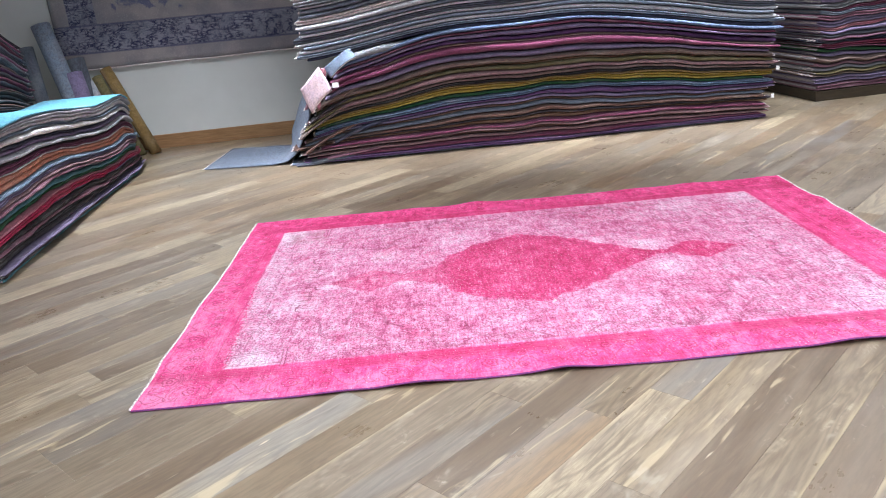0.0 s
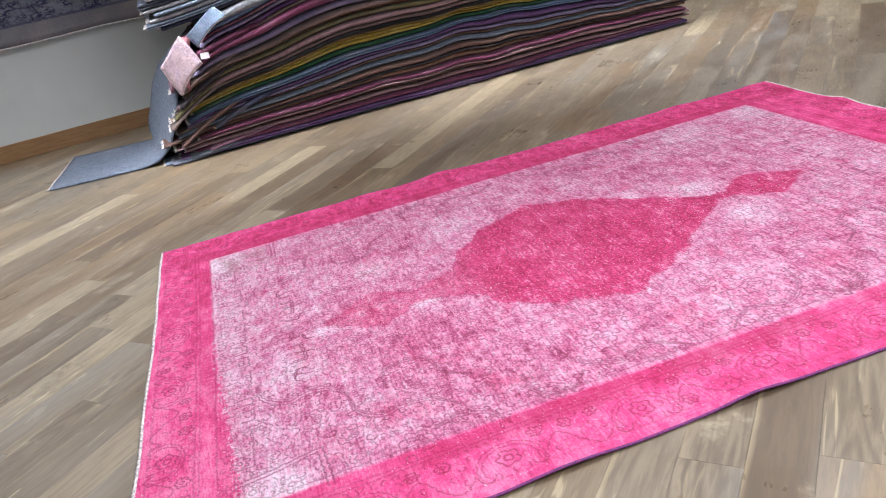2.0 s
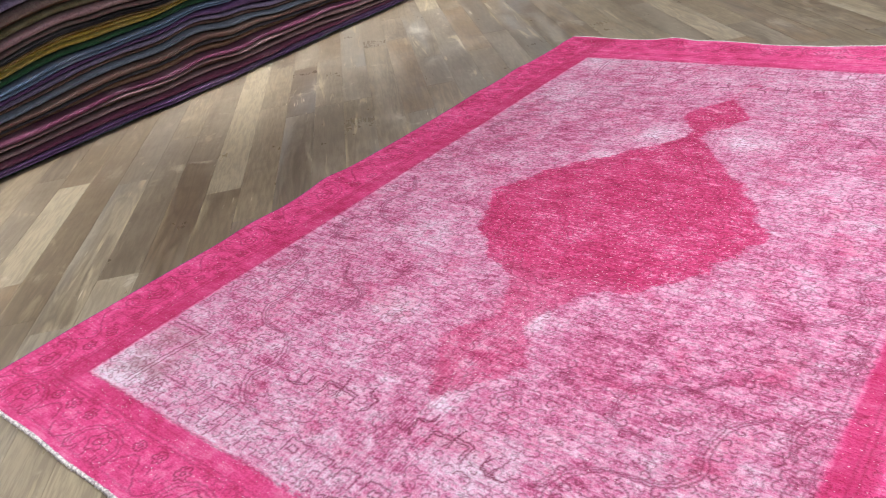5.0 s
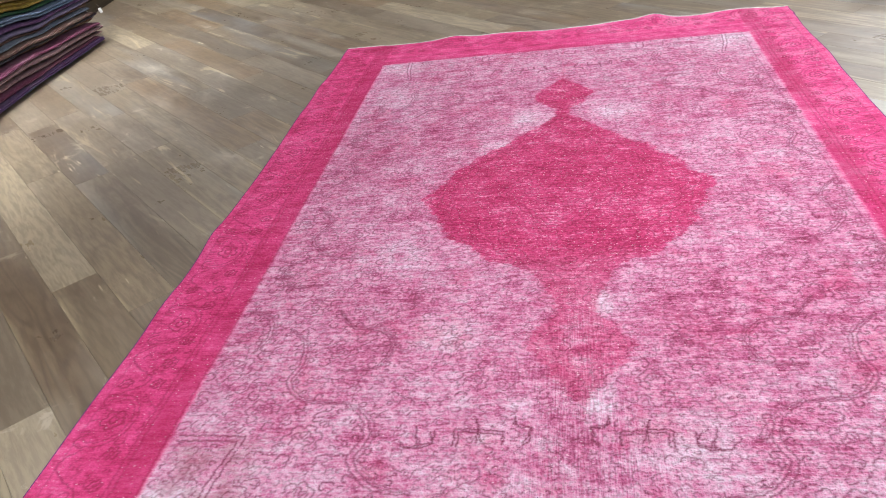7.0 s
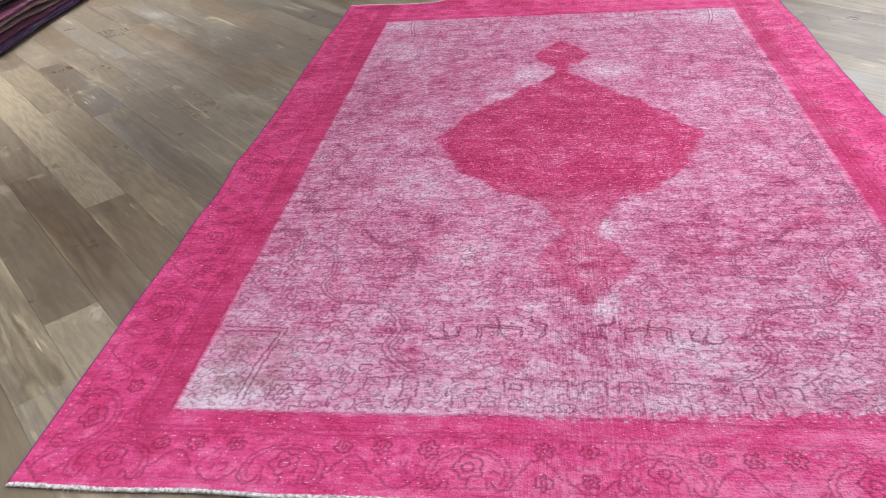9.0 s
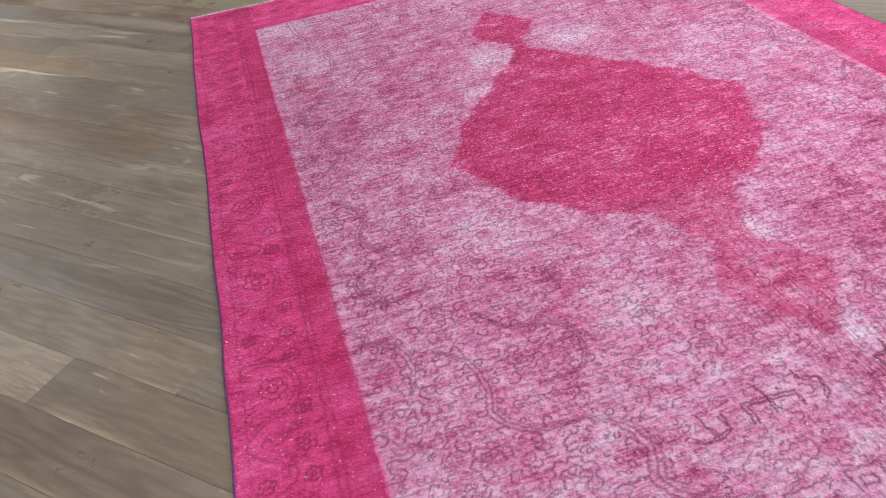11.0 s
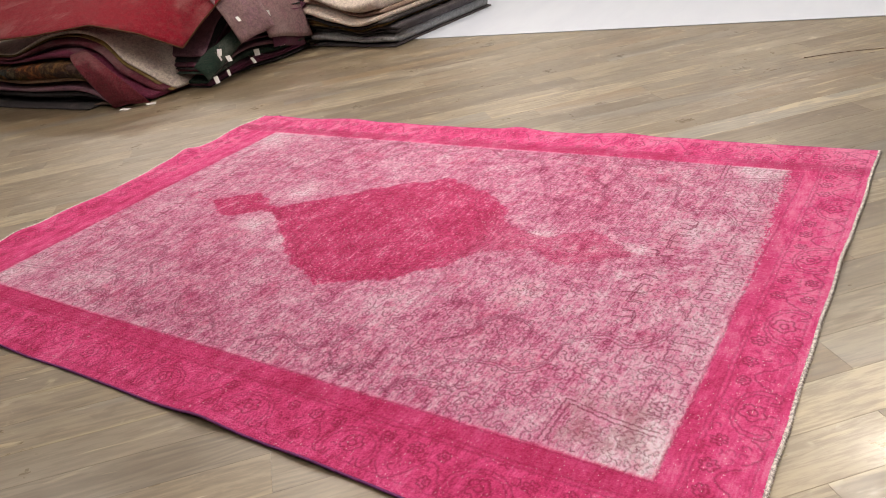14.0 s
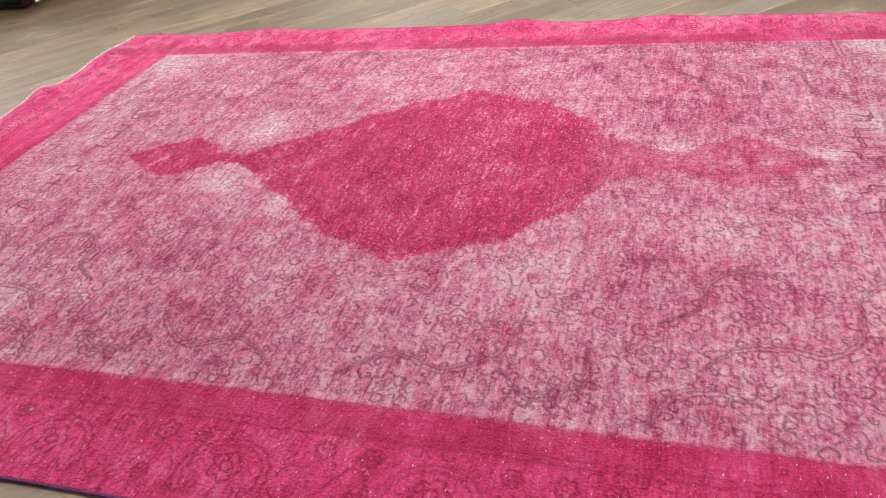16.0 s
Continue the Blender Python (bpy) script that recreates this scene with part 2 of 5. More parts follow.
def pink_pile():
    """Overdyed medallion rug: hot pink border, worn pale field and crimson medallion; the mesh carries the drawing as ink."""
    k = Mat("overdyed_pink_pile", 0.92, 0.12)
    v = k.coords()
    x, y, _ = k.split(v)
    at = k.node("ShaderNodeAttribute", attribute_name="ink")
    ink = Val(k.nt, at.outputs["Fac"])
    # wear: soft clouds, blocks, weft and warp threads, single knots
    cloud = k.noise(k.warp(v, 2.0, 0.3), 4.2, 5, 0.68)
    patch = k.noise(k.warp(k.coords(scale=(0.8, 1.3, 1)), 9.0, 0.05), 15.0, 4, 0.7)
    weft = k.noise(k.coords(scale=(0.26, 2.0, 1)), 92.0, 2, 0.6).step(0.36, 0.64)
    weft2 = k.noise(k.coords(scale=(0.11, 1.1, 1)), 60.0, 2, 0.6).step(0.38, 0.62)
    rib = k.noise(k.coords(scale=(2.3, 0.14, 1)), 95.0, 2, 0.6).step(0.36, 0.64)
    knot = k.noise(v, 230.0, 1, 0.6).step(0.3, 0.7)
    speck = k.noise(v, 95.0, 2, 0.7).step(0.3, 0.7)
    block = k.noise(k.coords(scale=(0.7, 1.2, 1)), 36.0, 3, 0.7)
    # bare ribs of the warp: down the middle fold and in worn patches
    bare = ((x - 1.085).abs() / y.step(0.25, 0.75, 0.30, 0.09)).step(0.2, 1.0, 1.0, 0.0) * y.step(1.05, 0.75) * 0.8
    bare = bare.max(k.noise(v, 2.3, 3, 0.6).step(0.56, 0.7) * 0.8)
    thread = (weft * 0.65 + weft2 * 0.35) * (bare.neg() + 1.0) + rib * bare
    # ragged edge between border and field, softer at the near end
    rag = (k.noise(k.coords(scale=(1, 2.0, 1)), 55, 3, 0.7) - 0.5)
    fx = (x - 1.025).abs() + rag * 0.014
    inx = (fx - 0.785).neg()
    low = y - x.step(1.0, 1.8, 0.194, 0.236)
    iny = low.min((y - 2.705).neg()) + rag * (x.step(0.7, 1.3, 0.014, 0.10)) * y.step(1.2, 0.6) + rag * 0.010
    inside = inx.min(iny)
    field = inside.step(-0.007, 0.009)
    # medallion with its two pendants: half its width by the place along the rug
    wv = k.warp(v, 13, 0.04)
    wx, wy, _ = k.split(wv)
    stops = ((0.52, 0.0), (0.57, 0.03), (0.65, 0.085), (0.72, 0.115), (0.78, 0.09), (0.83, 0.045), (0.88, 0.05), (0.96, 0.085), (1.02, 0.12), (1.06, 0.2), (1.12, 0.26), (1.2, 0.325),
             (1.3, 0.365), (1.40, 0.415), (1.47, 0.385), (1.56, 0.345), (1.68, 0.26), (1.8, 0.165), (1.9, 0.085), (1.98, 0.028), (2.04, 0.026), (2.09, 0.075), (2.17, 0.115), (2.25, 0.07), (2.34, 0.0))
    half = k.split(k.ramp((wy - 0.5) / 2.0, [((q - 0.5) / 2.0, (h, h, h)) for q, h in stops]))[0]
    scallop = (wy * 25.0).op("SINE").abs() * half * 0.05
    spine = wy.step(0.6, 1.5, 1.082, 1.047)
    gap = half + scallop - (wx - spine).abs() + rag * 0.05 + (patch - 0.5) * half.step(0.0, 0.3, 0.02, 0.09)
    med = gap.step(-0.006, 0.012) * wy.step(0.98, 1.12, 0.62, 0.95)
    # the pendant at the near end is rubbed through in its middle
    rubbed = patch.step(0.42, 0.6) * wy.step(0.98, 0.8) * gap.step(0.02, 0.07)
    med = med * (rubbed * -0.55 + 1.0)
    # pale ends; the near end's extra paleness paints in the nap's sheen
    end = (y - 1.45).abs().step(0.8, 1.27) * 0.09 + y.step(0.9, 0.3, 0.0, 0.06)
    spots = None
    for sx, sy, r, s in ((0.78, 0.76, 0.09, 0.3), (1.115, 0.53, 0.05, 0.36), (0.30, 0.24, 0.13, 0.34), (1.125, 0.865, 0.05, 0.34), (0.93, 1.97, 0.10, 0.36),
                         (0.40, 2.28, 0.16, 0.2), (1.70, 2.60, 0.2, 0.22), (0.84, 1.73, 0.06, 0.3), (1.22, 1.98, 0.1, 0.3), (1.55, 1.70, 0.14, 0.14),
                         (1.78, 0.33, 0.1, 0.34), (0.62, 1.10, 0.16, 0.14), (0.35, 2.64, 0.12, 0.25), (0.64, 0.94, 0.1, -0.09), (0.63, 1.88, 0.12, -0.09), (1.27, 0.42, 0.09, 0.12),
                         (1.06, 0.42, 0.1, -0.14), (1.36, 0.76, 0.16, -0.07), (1.60, 1.0, 0.16, -0.05), (1.45, 0.42, 0.07, -0.09), (0.66, 0.45, 0.06, -0.11), (1.52, 0.55, 0.1, -0.06)):
        d = ((x - sx).power(2.0) + (y - sy).power(2.0)).op("SQRT") + (patch - 0.5) * 0.25
        spot = d.step(r * 0.1, r * 1.3, s, 0.0)
        spots = spot if spots is None else spots + spot
    fine = thread * 0.28 + knot * 0.17 + speck * 0.20
    hatch = k.noise(k.coords(scale=(0.25, 1.0, 1)), 30.0, 2, 0.6).step(0.38, 0.62) + k.noise(k.coords(scale=(1.0, 0.25, 1)), 30.0, 2, 0.6).step(0.38, 0.62)
    wear = hatch * 0.09 - 0.09 + cloud * 0.5 + patch * 0.65 + block * 0.7 + fine * 0.82 + end + spots - 0.742
    pale = k.ramp(wear, [(0.0, lin(140, 50, 90)), (0.2, lin(186, 88, 130)), (0.36, lin(212, 124, 164)), (0.54, lin(224, 158, 192)),
                         (0.76, lin(232, 192, 216)), (1.0, lin(242, 226, 241))])
    # grey-mauve and rosy stains
    mauve = k.noise(v, 5.5, 5, 0.75)
    pale = k.mix(mauve.step(0.5, 0.66) * 0.14, pale, lin(168, 118, 146))
    rosy = k.noise(k.warp(v, 6.0, 0.1), 7.0, 4, 0.7)
    pale = k.mix(rosy.step(0.53, 0.68) * 0.40, pale, lin(214, 84, 130))
    # umber shade in the corner pieces
    corner = (x - 0.36).abs().step(0.05, 0.12, 1.0, 0.0) * (y - 0.35).abs().step(0.07, 0.14, 1.0, 0.0)
    pale = k.mix(corner * patch.step(0.38, 0.6) * 0.6, pale, lin(176, 120, 132))
    deep = k.ramp(cloud * 1.0 + patch * 0.95 + fine * 1.1 + block * 0.7 - 1.14, [(0.06, lin(158, 30, 82)), (0.44, lin(200, 54, 110)), (0.72, lin(214, 76, 132)), (0.92, lin(236, 150, 186))])
    hot = k.ramp(x.step(0.2, 1.9, -0.12, 0.09) + y.step(0.25, 0.05, 0.0, 0.13) + cloud * 1.2 + patch * 1.0 + fine * 0.7 + block * 0.5 - 1.02, [(0.04, lin(164, 32, 84)), (0.3, lin(208, 60, 118)), (0.56, lin(230, 84, 146)), (0.95, lin(242, 138, 184))])
    # the long borders are dyed deeper towards the field
    rim = inx.step(-0.085, -0.06) * inx.step(-0.008, 0.002, 1.0, 0.0)
    rim = rim.max(iny.step(-0.06, -0.03) * iny.step(-0.008, 0.002, 0.4, 0.0))
    hot = k.mix(rim * 0.55 * k.noise(v, 2.6, 3, 0.6).step(0.3, 0.6), hot, lin(174, 32, 84))
    col = k.mix(field, hot, k.mix(med, pale, deep))
    # the drawing, worn away in places
    worn = k.noise(v, 30.0, 4, 0.75)
    draw = ink * worn.step(0.27, 0.42) * knot.step(0.05, 0.4, 0.65, 1.0)
    tint = k.mix(field, lin(146, 30, 68), lin(122, 42, 72))
    tint = k.mix(field * med, tint, lin(112, 8, 52))
    strength = (field * (med * -0.1 + 0.9)) + (field.neg() + 1.0) * 0.75
    col = k.mix(draw * strength, col, tint)
    # broken white foundation threads
    fleck = (k.noise(k.coords(scale=(0.6, 1.1, 1)), 210.0, 1, 0.5) + med * field * 0.03).step(0.70, 0.76)
    col = k.mix(fleck * 0.75, col, lin(246, 214, 226))
    k.b.inputs["Sheen Weight"].default_value = 0.03
    k.b.inputs["Sheen Roughness"].default_value = 0.5
    return k.done(col, None, thread * 0.5 + knot * 0.45 + speck * 0.6 + block * 1.2 - ink * 0.3, 1.0, 0.005)


PINK = pink_pile()


def hanging_pattern():
    """Faded blue-grey Persian rug: greige ground and a border of blue scrolls."""
    k = Mat("faded_blue_grey_pile", 0.95, 0.1)
    v = k.coords()
    u, _, z = k.split(v)
    band = z.step(0.13, 0.14) * z.step(0.36, 0.37, 1.0, 0.0)
    side = (u.step(0.13, 0.14) * u.step(0.36, 0.37, 1.0, 0.0)) * z.step(0.13, 0.14)
    border = band.max(side)
    scroll = k.cells(k.warp(k.coords(scale=(0.5, 1, 1.7)), 9, 0.08), 24.0, "DISTANCE_TO_EDGE").step(0.04, 0.16, 1.0, 0.0)
    vine = (k.noise(v, 22, 2) - 0.5).abs().step(0.01, 0.06, 1.0, 0.0)
    cloud = k.noise(v, 4, 4)
    fine = k.noise(v, 120, 3)
    ground = k.mix(cloud.step(0.35, 0.7), lin(128, 126, 132), lin(152, 146, 146))
    col = k.mix(border, ground, k.mix(cloud.step(0.3, 0.7), lin(116, 118, 132), lin(136, 138, 152)))
    col = k.mix(border * (scroll.max(vine) * k.noise(v, 18, 3, 0.6).step(0.34, 0.6)) * 0.95, col, lin(48, 52, 82))
    centre = z.step(0.44, 0.46) * u.step(0.44, 0.46)
    col = k.mix(centre * k.noise(v, 7, 3, 0.6).step(0.56, 0.64) * 0.8, col, lin(84, 88, 124))
    guard = (z - 0.135).abs().min((z - 0.365).abs()).step(0.004, 0.012, 1.0, 0.0)
    col = k.mix(guard * 0.7, col, lin(74, 78, 106))
    col = k.mix(fine.step(0.5, 0.8) * 0.3, col, lin(196, 190, 186))
    return k.done(col, None, fine, 0.5, 0.003)


HANGING = hanging_pattern()


def patchwork():
    """Overdyed pieces sewn together: rust, olive, ochre and teal."""
    k = Mat("patchwork_wool", 0.95, 0.1)
    v = k.warp(k.coords(), 6, 0.05)
    cells = k.node("ShaderNodeTexVoronoi", voronoi_dimensions="3D", distance="CHEBYCHEV")
    cells.inputs["Scale"].default_value = 7.5
    cells.inputs["Randomness"].default_value = 0.5
    k.link(v, cells.inputs["Vector"])
    r, _, _ = k.split(cells.outputs["Color"])
    col = k.ramp(r, [(0.0, lin(120, 62, 44)), (0.2, lin(98, 92, 56)), (0.4, lin(150, 84, 52)), (0.55, lin(74, 84, 72)), (0.72, lin(116, 88, 60)), (0.88, lin(92, 50, 46)), (1.0, lin(64, 84, 84))])
    fine, mid = k.noise(v, 160, 3, 0.7), k.noise(v, 18, 4, 0.7)
    col = k.mix(mid.step(0.36, 0.58) * 0.85, col, lin(46, 34, 33))
    col = k.mix(fine.step(0.5, 0.8) * 0.35, col, lin(170, 140, 110))
    return k.done(col, None, fine + mid, 0.6, 0.003)


PATCHWORK = patchwork()


# ---- mesh helpers ----
def mesh_object(name, bm, material, smooth=True):
    me = bpy.data.meshes.new(name)
    bm.to_mesh(me)
    bm.free()
    if material:
        me.materials.append(material)
    if smooth:
        me.polygons.foreach_set("use_smooth", [True] * len(me.polygons))
    return new(name, me)


def part(name, bm, material, parent, label="", smooth=True):
    ob = mesh_object(name, bm, material, smooth)
    ob.parent = parent
    if label:
        tagged(ob, label)
    return ob


def box(bm, lo, hi, bevel=0.0):
    m = Matrix.Translation([(a + b) / 2 for a, b in zip(lo, hi)]) @ Matrix.Diagonal([b - a for a, b in zip(lo, hi)] + [1])
    made = bmesh.ops.create_cube(bm, size=1, matrix=m)
    if bevel:
        edges = {e for vert in made["verts"] for e in vert.link_edges}
        bmesh.ops.bevel(bm, geom=list(edges), offset=bevel, segments=2, affect="EDGES", profile=0.5)
    return bm


def grid_faces(bm, rows, closed=False):
    """Skins rows of vertices into quads."""
    for a, b in zip(rows, rows[1:]):
        n = len(a)
        for i in range(n if closed else n - 1):
            j = (i + 1) % n
            bm.faces.new((a[i], a[j], b[j], b[i]))


def wave(x, seed, scale=1.0):
    return noise.noise(Vector((x * scale, seed * 7.13, seed * 3.7)))


def tube(bm, points, radius, sides=6):
    rows = []
    for i, p in enumerate(points):
        p = Vector(p)
        q = Vector(points[min(i + 1, len(points) - 1)]) - Vector(points[max(i - 1, 0)])
        turn = q.to_track_quat("Z", "Y").to_matrix()
        rows.append([bm.verts.new(p + turn @ Vector((radius * math.cos(a), radius * math.sin(a), 0))) for a in (2 * math.pi * j / sides for j in range(sides))])
    grid_faces(bm, rows, True)
    bm.faces.new(rows[0][::-1])
    bm.faces.new(rows[-1])


# ---- the shop's shell ----
def shell():
    t = 0.2
    # only the west wall is in view; other walls and ceiling are assumed
    spec = (("wall_west", (V0 - t, W0 - t), (V0, W1 + t)), ("wall_east", (V1, W0 - t), (V1 + t, W1 + t)),
            ("wall_south", (V0, W0 - t), (V1, W0)), ("wall_north", (V0, W1), (V1, W1 + t)))
    for name, lo, hi in spec:
        ob = mesh_object(name, box(bmesh.new(), (*lo, -0.02), (*hi, CEIL)), WALL, False)
        ob.rotation_euler.z = ROOM
        tagged(ob, "cream painted plaster wall of the rug shop", "wall", kind="structure")
    ob = mesh_object("ceiling", box(bmesh.new(), (V0 - t, W0 - t, CEIL), (V1 + t, W1 + t, CEIL + 0.15)), CEILING, False)
    ob.rotation_euler.z = ROOM
    tagged(ob, "assumed plain pale ceiling closing the shop, out of view", "ceiling", kind="structure")
    for name, lo, hi in (("baseboard", (V0, W0 + 0.016), (V0 + 0.016, W1)), ("baseboard", (V0, W0), (V1, W0 + 0.016))):
        ob = mesh_object(name, box(bmesh.new(), (*lo, 0.0), (*hi, 0.125), 0.004), BASEBOARD, False)
        ob.rotation_euler.z = ROOM
        tagged(ob, "light brown oak baseboard along the cream wall", "baseboard", kind="structure")


shell()


def added_panels():
    k = Mat("lit_diffuser", 0.5)
    k.b.inputs["Emission Color"].default_value = (1, 0.98, 0.95, 1)
    k.b.inputs["Emission Strength"].default_value = 4.0
    lit = k.done()
    metal = Mat("white_metal_frame", 0.4).done()
    # added sources out of view, placed and weighted to brighten chosen zones
    # across, along, share of the power, beam
    rows = ((-1.0, -0.9, 1.2, 90), (-1.28, 0.5, 0.26, 38), (-1.28, 1.9, 0.29, 38), (-1.25, 3.2, 0.46, 50), (-1.1, 4.5, 1.0, 100), (5.2, 6.0, 1.2, 165), (5.4, 7.8, 1.0, 165), (1.6, 0.9, 0.6, 95), (2.2, 2.9, 0.5, 130), (1.0, 4.3, 0.6, 130),
            (3.9, -0.7, 1.5, 150), (4.2, 1.7, 1.0, 150), (4.0, 4.2, 1.1, 170), (6.6, 3.0, 0.8, 170), (6.6, 0.6, 0.6, 170))
    for v, w, share, beam in rows:
        p = room(v, w, CEIL - 0.002)
        lamp = new("fill_lamp", bpy.data.lights.new("fill_lamp", "AREA"))
        lamp.data.shape, lamp.data.size, lamp.data.energy = "SQUARE", 0.56, LAMP * share
        lamp.data.spread = radians(beam)
        lamp.data.color = (1.0, 0.99, 0.99)
        lamp.matrix_world = Matrix.Translation(p - Vector((0, 0, 0.045))) @ Matrix.Rotation(ROOM, 4, "Z")
        top = new("assumed_ceiling_light")
        top.matrix_world = Matrix.Translation(p) @ Matrix.Rotation(ROOM, 4, "Z")
        tagged(top, "assumed square ceiling panel light, out of view, switched on", "ceiling light", "ceiling panel lights")
        bm = bmesh.new()
        for lo, hi in (((-0.3, -0.3), (0.3, -0.28)), ((-0.3, 0.28), (0.3, 0.3)), ((-0.3, -0.28), (-0.28, 0.28)), ((0.28, -0.28), (0.3, 0.28))):
            box(bm, (*lo, -0.03), (*hi, 0.0))
        part("frame", bm, metal, top, "", False)
        part("diffuser", box(bmesh.new(), (-0.28, -0.28, -0.02), (0.28, 0.28, -0.012)), lit, top, "", False)


LAMP = 42.5
added_panels()


# ---- the pink rug ----
RUG_W, RUG_L, RUG_T = 2.04, 2.99, 0.007


def rug_edge(side, t):
    """How far an edge of the pink rug strays from the straight, by its side and the place along it."""
    bump = {0: 0.007, 1: 0.006, 2: 0.010, 3: 0.006}[side]
    return bump * (wave(t, side + 1, 1.6) + 0.7 * wave(t, side + 5, 4.2))


def rug_point(u, v):
    """A place on the pink rug, from shares of its width and length."""
    x0, x1 = rug_edge(0, v * RUG_L), RUG_W + rug_edge(1, v * RUG_L) - 0.018 * v
    y0, y1 = rug_edge(2, u * RUG_W), RUG_L + rug_edge(3, u * RUG_W)
    x, y = x0 + (x1 - x0) * u, y0 + (y1 - y0) * v
    near = min(u * RUG_W, (1 - u) * RUG_W, v * RUG_L, (1 - v) * RUG_L)
    lift = (0.018 if min(v, 1 - v) * RUG_L < 0.12 else 0.008) * max(0.0, wave(x * 1.7 + y * 2.3, 3.0, 2.2)) * max(0.0, 1 - near / 0.12) ** 1.5
    for bx, by, h, q in ((0.54, RUG_L, 0.014, 0.05), (1.46, RUG_L, 0.020, 0.045), (RUG_W, 1.40, 0.013, 0.06), (RUG_W, 0.88, 0.008, 0.06), (RUG_W, 2.35, 0.012, 0.08), (0.0, 1.25, 0.010, 0.07)):
        lift += h * math.exp(-((x - bx) ** 2 + (y - by) ** 2) / (2 * q * q))
    lift += 0.0035 * (noise.noise(Vector((x * 2.1, y * 2.1, 0.5))) + 0.6)
    return Vector((x, y, RUG_T + max(0.0, lift)))


NU, NV = 860, 1260


class Drawing:
    """The woven drawing of the pink rug, kept knot by knot."""

    def __init__(self):
        self.a = np.zeros((NV + 1, NU + 1), np.float32)
        self.turn = 0.0

    def line(self, x, y, strong=1.0, wide=0.42):
        """Lays ink along points, mirrored about the rug's long axis by the callers that want it."""
        x, y = np.asarray(x, float), np.asarray(y, float)
        self.turn = (self.turn * 1.37 + 0.71) % 6.28
        d = np.r_[0, np.cumsum(np.hypot(np.diff(x), np.diff(y)))]
        n = max(2, int(d[-1] / 0.0012))
        q = np.linspace(0, d[-1], n)
        stray = 0.0010 * np.sin(q * 160 + self.turn * 3) + 0.0008 * np.sin(q * 470 + self.turn * 7)
        i = (np.interp(q, d, x) + stray) / RUG_W * NU
        j = (np.interp(q, d, y) + 0.0014 * np.sin(q * 260 + self.turn * 5)) / RUG_L * NV
        i, j = np.round(i).astype(int), np.round(j).astype(int)
        ok = (i >= 0) & (i <= NU) & (j >= 0) & (j <= NV)
        np.maximum.at(self.a, (j[ok], i[ok]), strong)
        if wide:
            i, j = np.clip(i[ok], 1, NU - 1), np.clip(j[ok], 1, NV - 1)
            for di, dj in ((1, 0), (-1, 0), (0, 1), (0, -1)):
                np.maximum.at(self.a, (j + dj, i + di), strong * wide)

    def four(self, x, y, strong=1.0):
        """The same line in all four quarters of the rug."""
        x, y = np.asarray(x, float), np.asarray(y, float)
        for px in (x, 2 * MID_X - x):
            for py in (y, 2 * MID_Y - y):
                self.line(px, py, strong)

    def empty(self, x, y, r):
        i, j, n, m = int(x / RUG_W * NU), int(y / RUG_L * NV), max(1, int(r / RUG_W * NU)), max(1, int(r / RUG_L * NV))
        return self.a[max(0, j - m):j + m + 1, max(0, i - n):i + n + 1].max(initial=0.0) < 0.3


MID_X, MID_Y = 1.045, 1.463
RING = np.linspace(0, 2 * math.pi, 60)


def bow(points, n=140):
    """A smooth line through points."""
    p = np.array(points, float)
    p = np.vstack([2 * p[0] - p[1], p, 2 * p[-1] - p[-2]])
    out = []
    for i in range(1, len(p) - 2):
        t = np.linspace(0, 1, n // (len(p) - 3))[:, None]
        out.append(0.5 * (2 * p[i] + (p[i + 1] - p[i - 1]) * t + (2 * p[i - 1] - 5 * p[i] + 4 * p[i + 1] - p[i + 2]) * t ** 2 + (3 * p[i] - p[i - 1] - 3 * p[i + 1] + p[i + 2]) * t ** 3))
    q = np.vstack(out)
    return q[:, 0], q[:, 1]


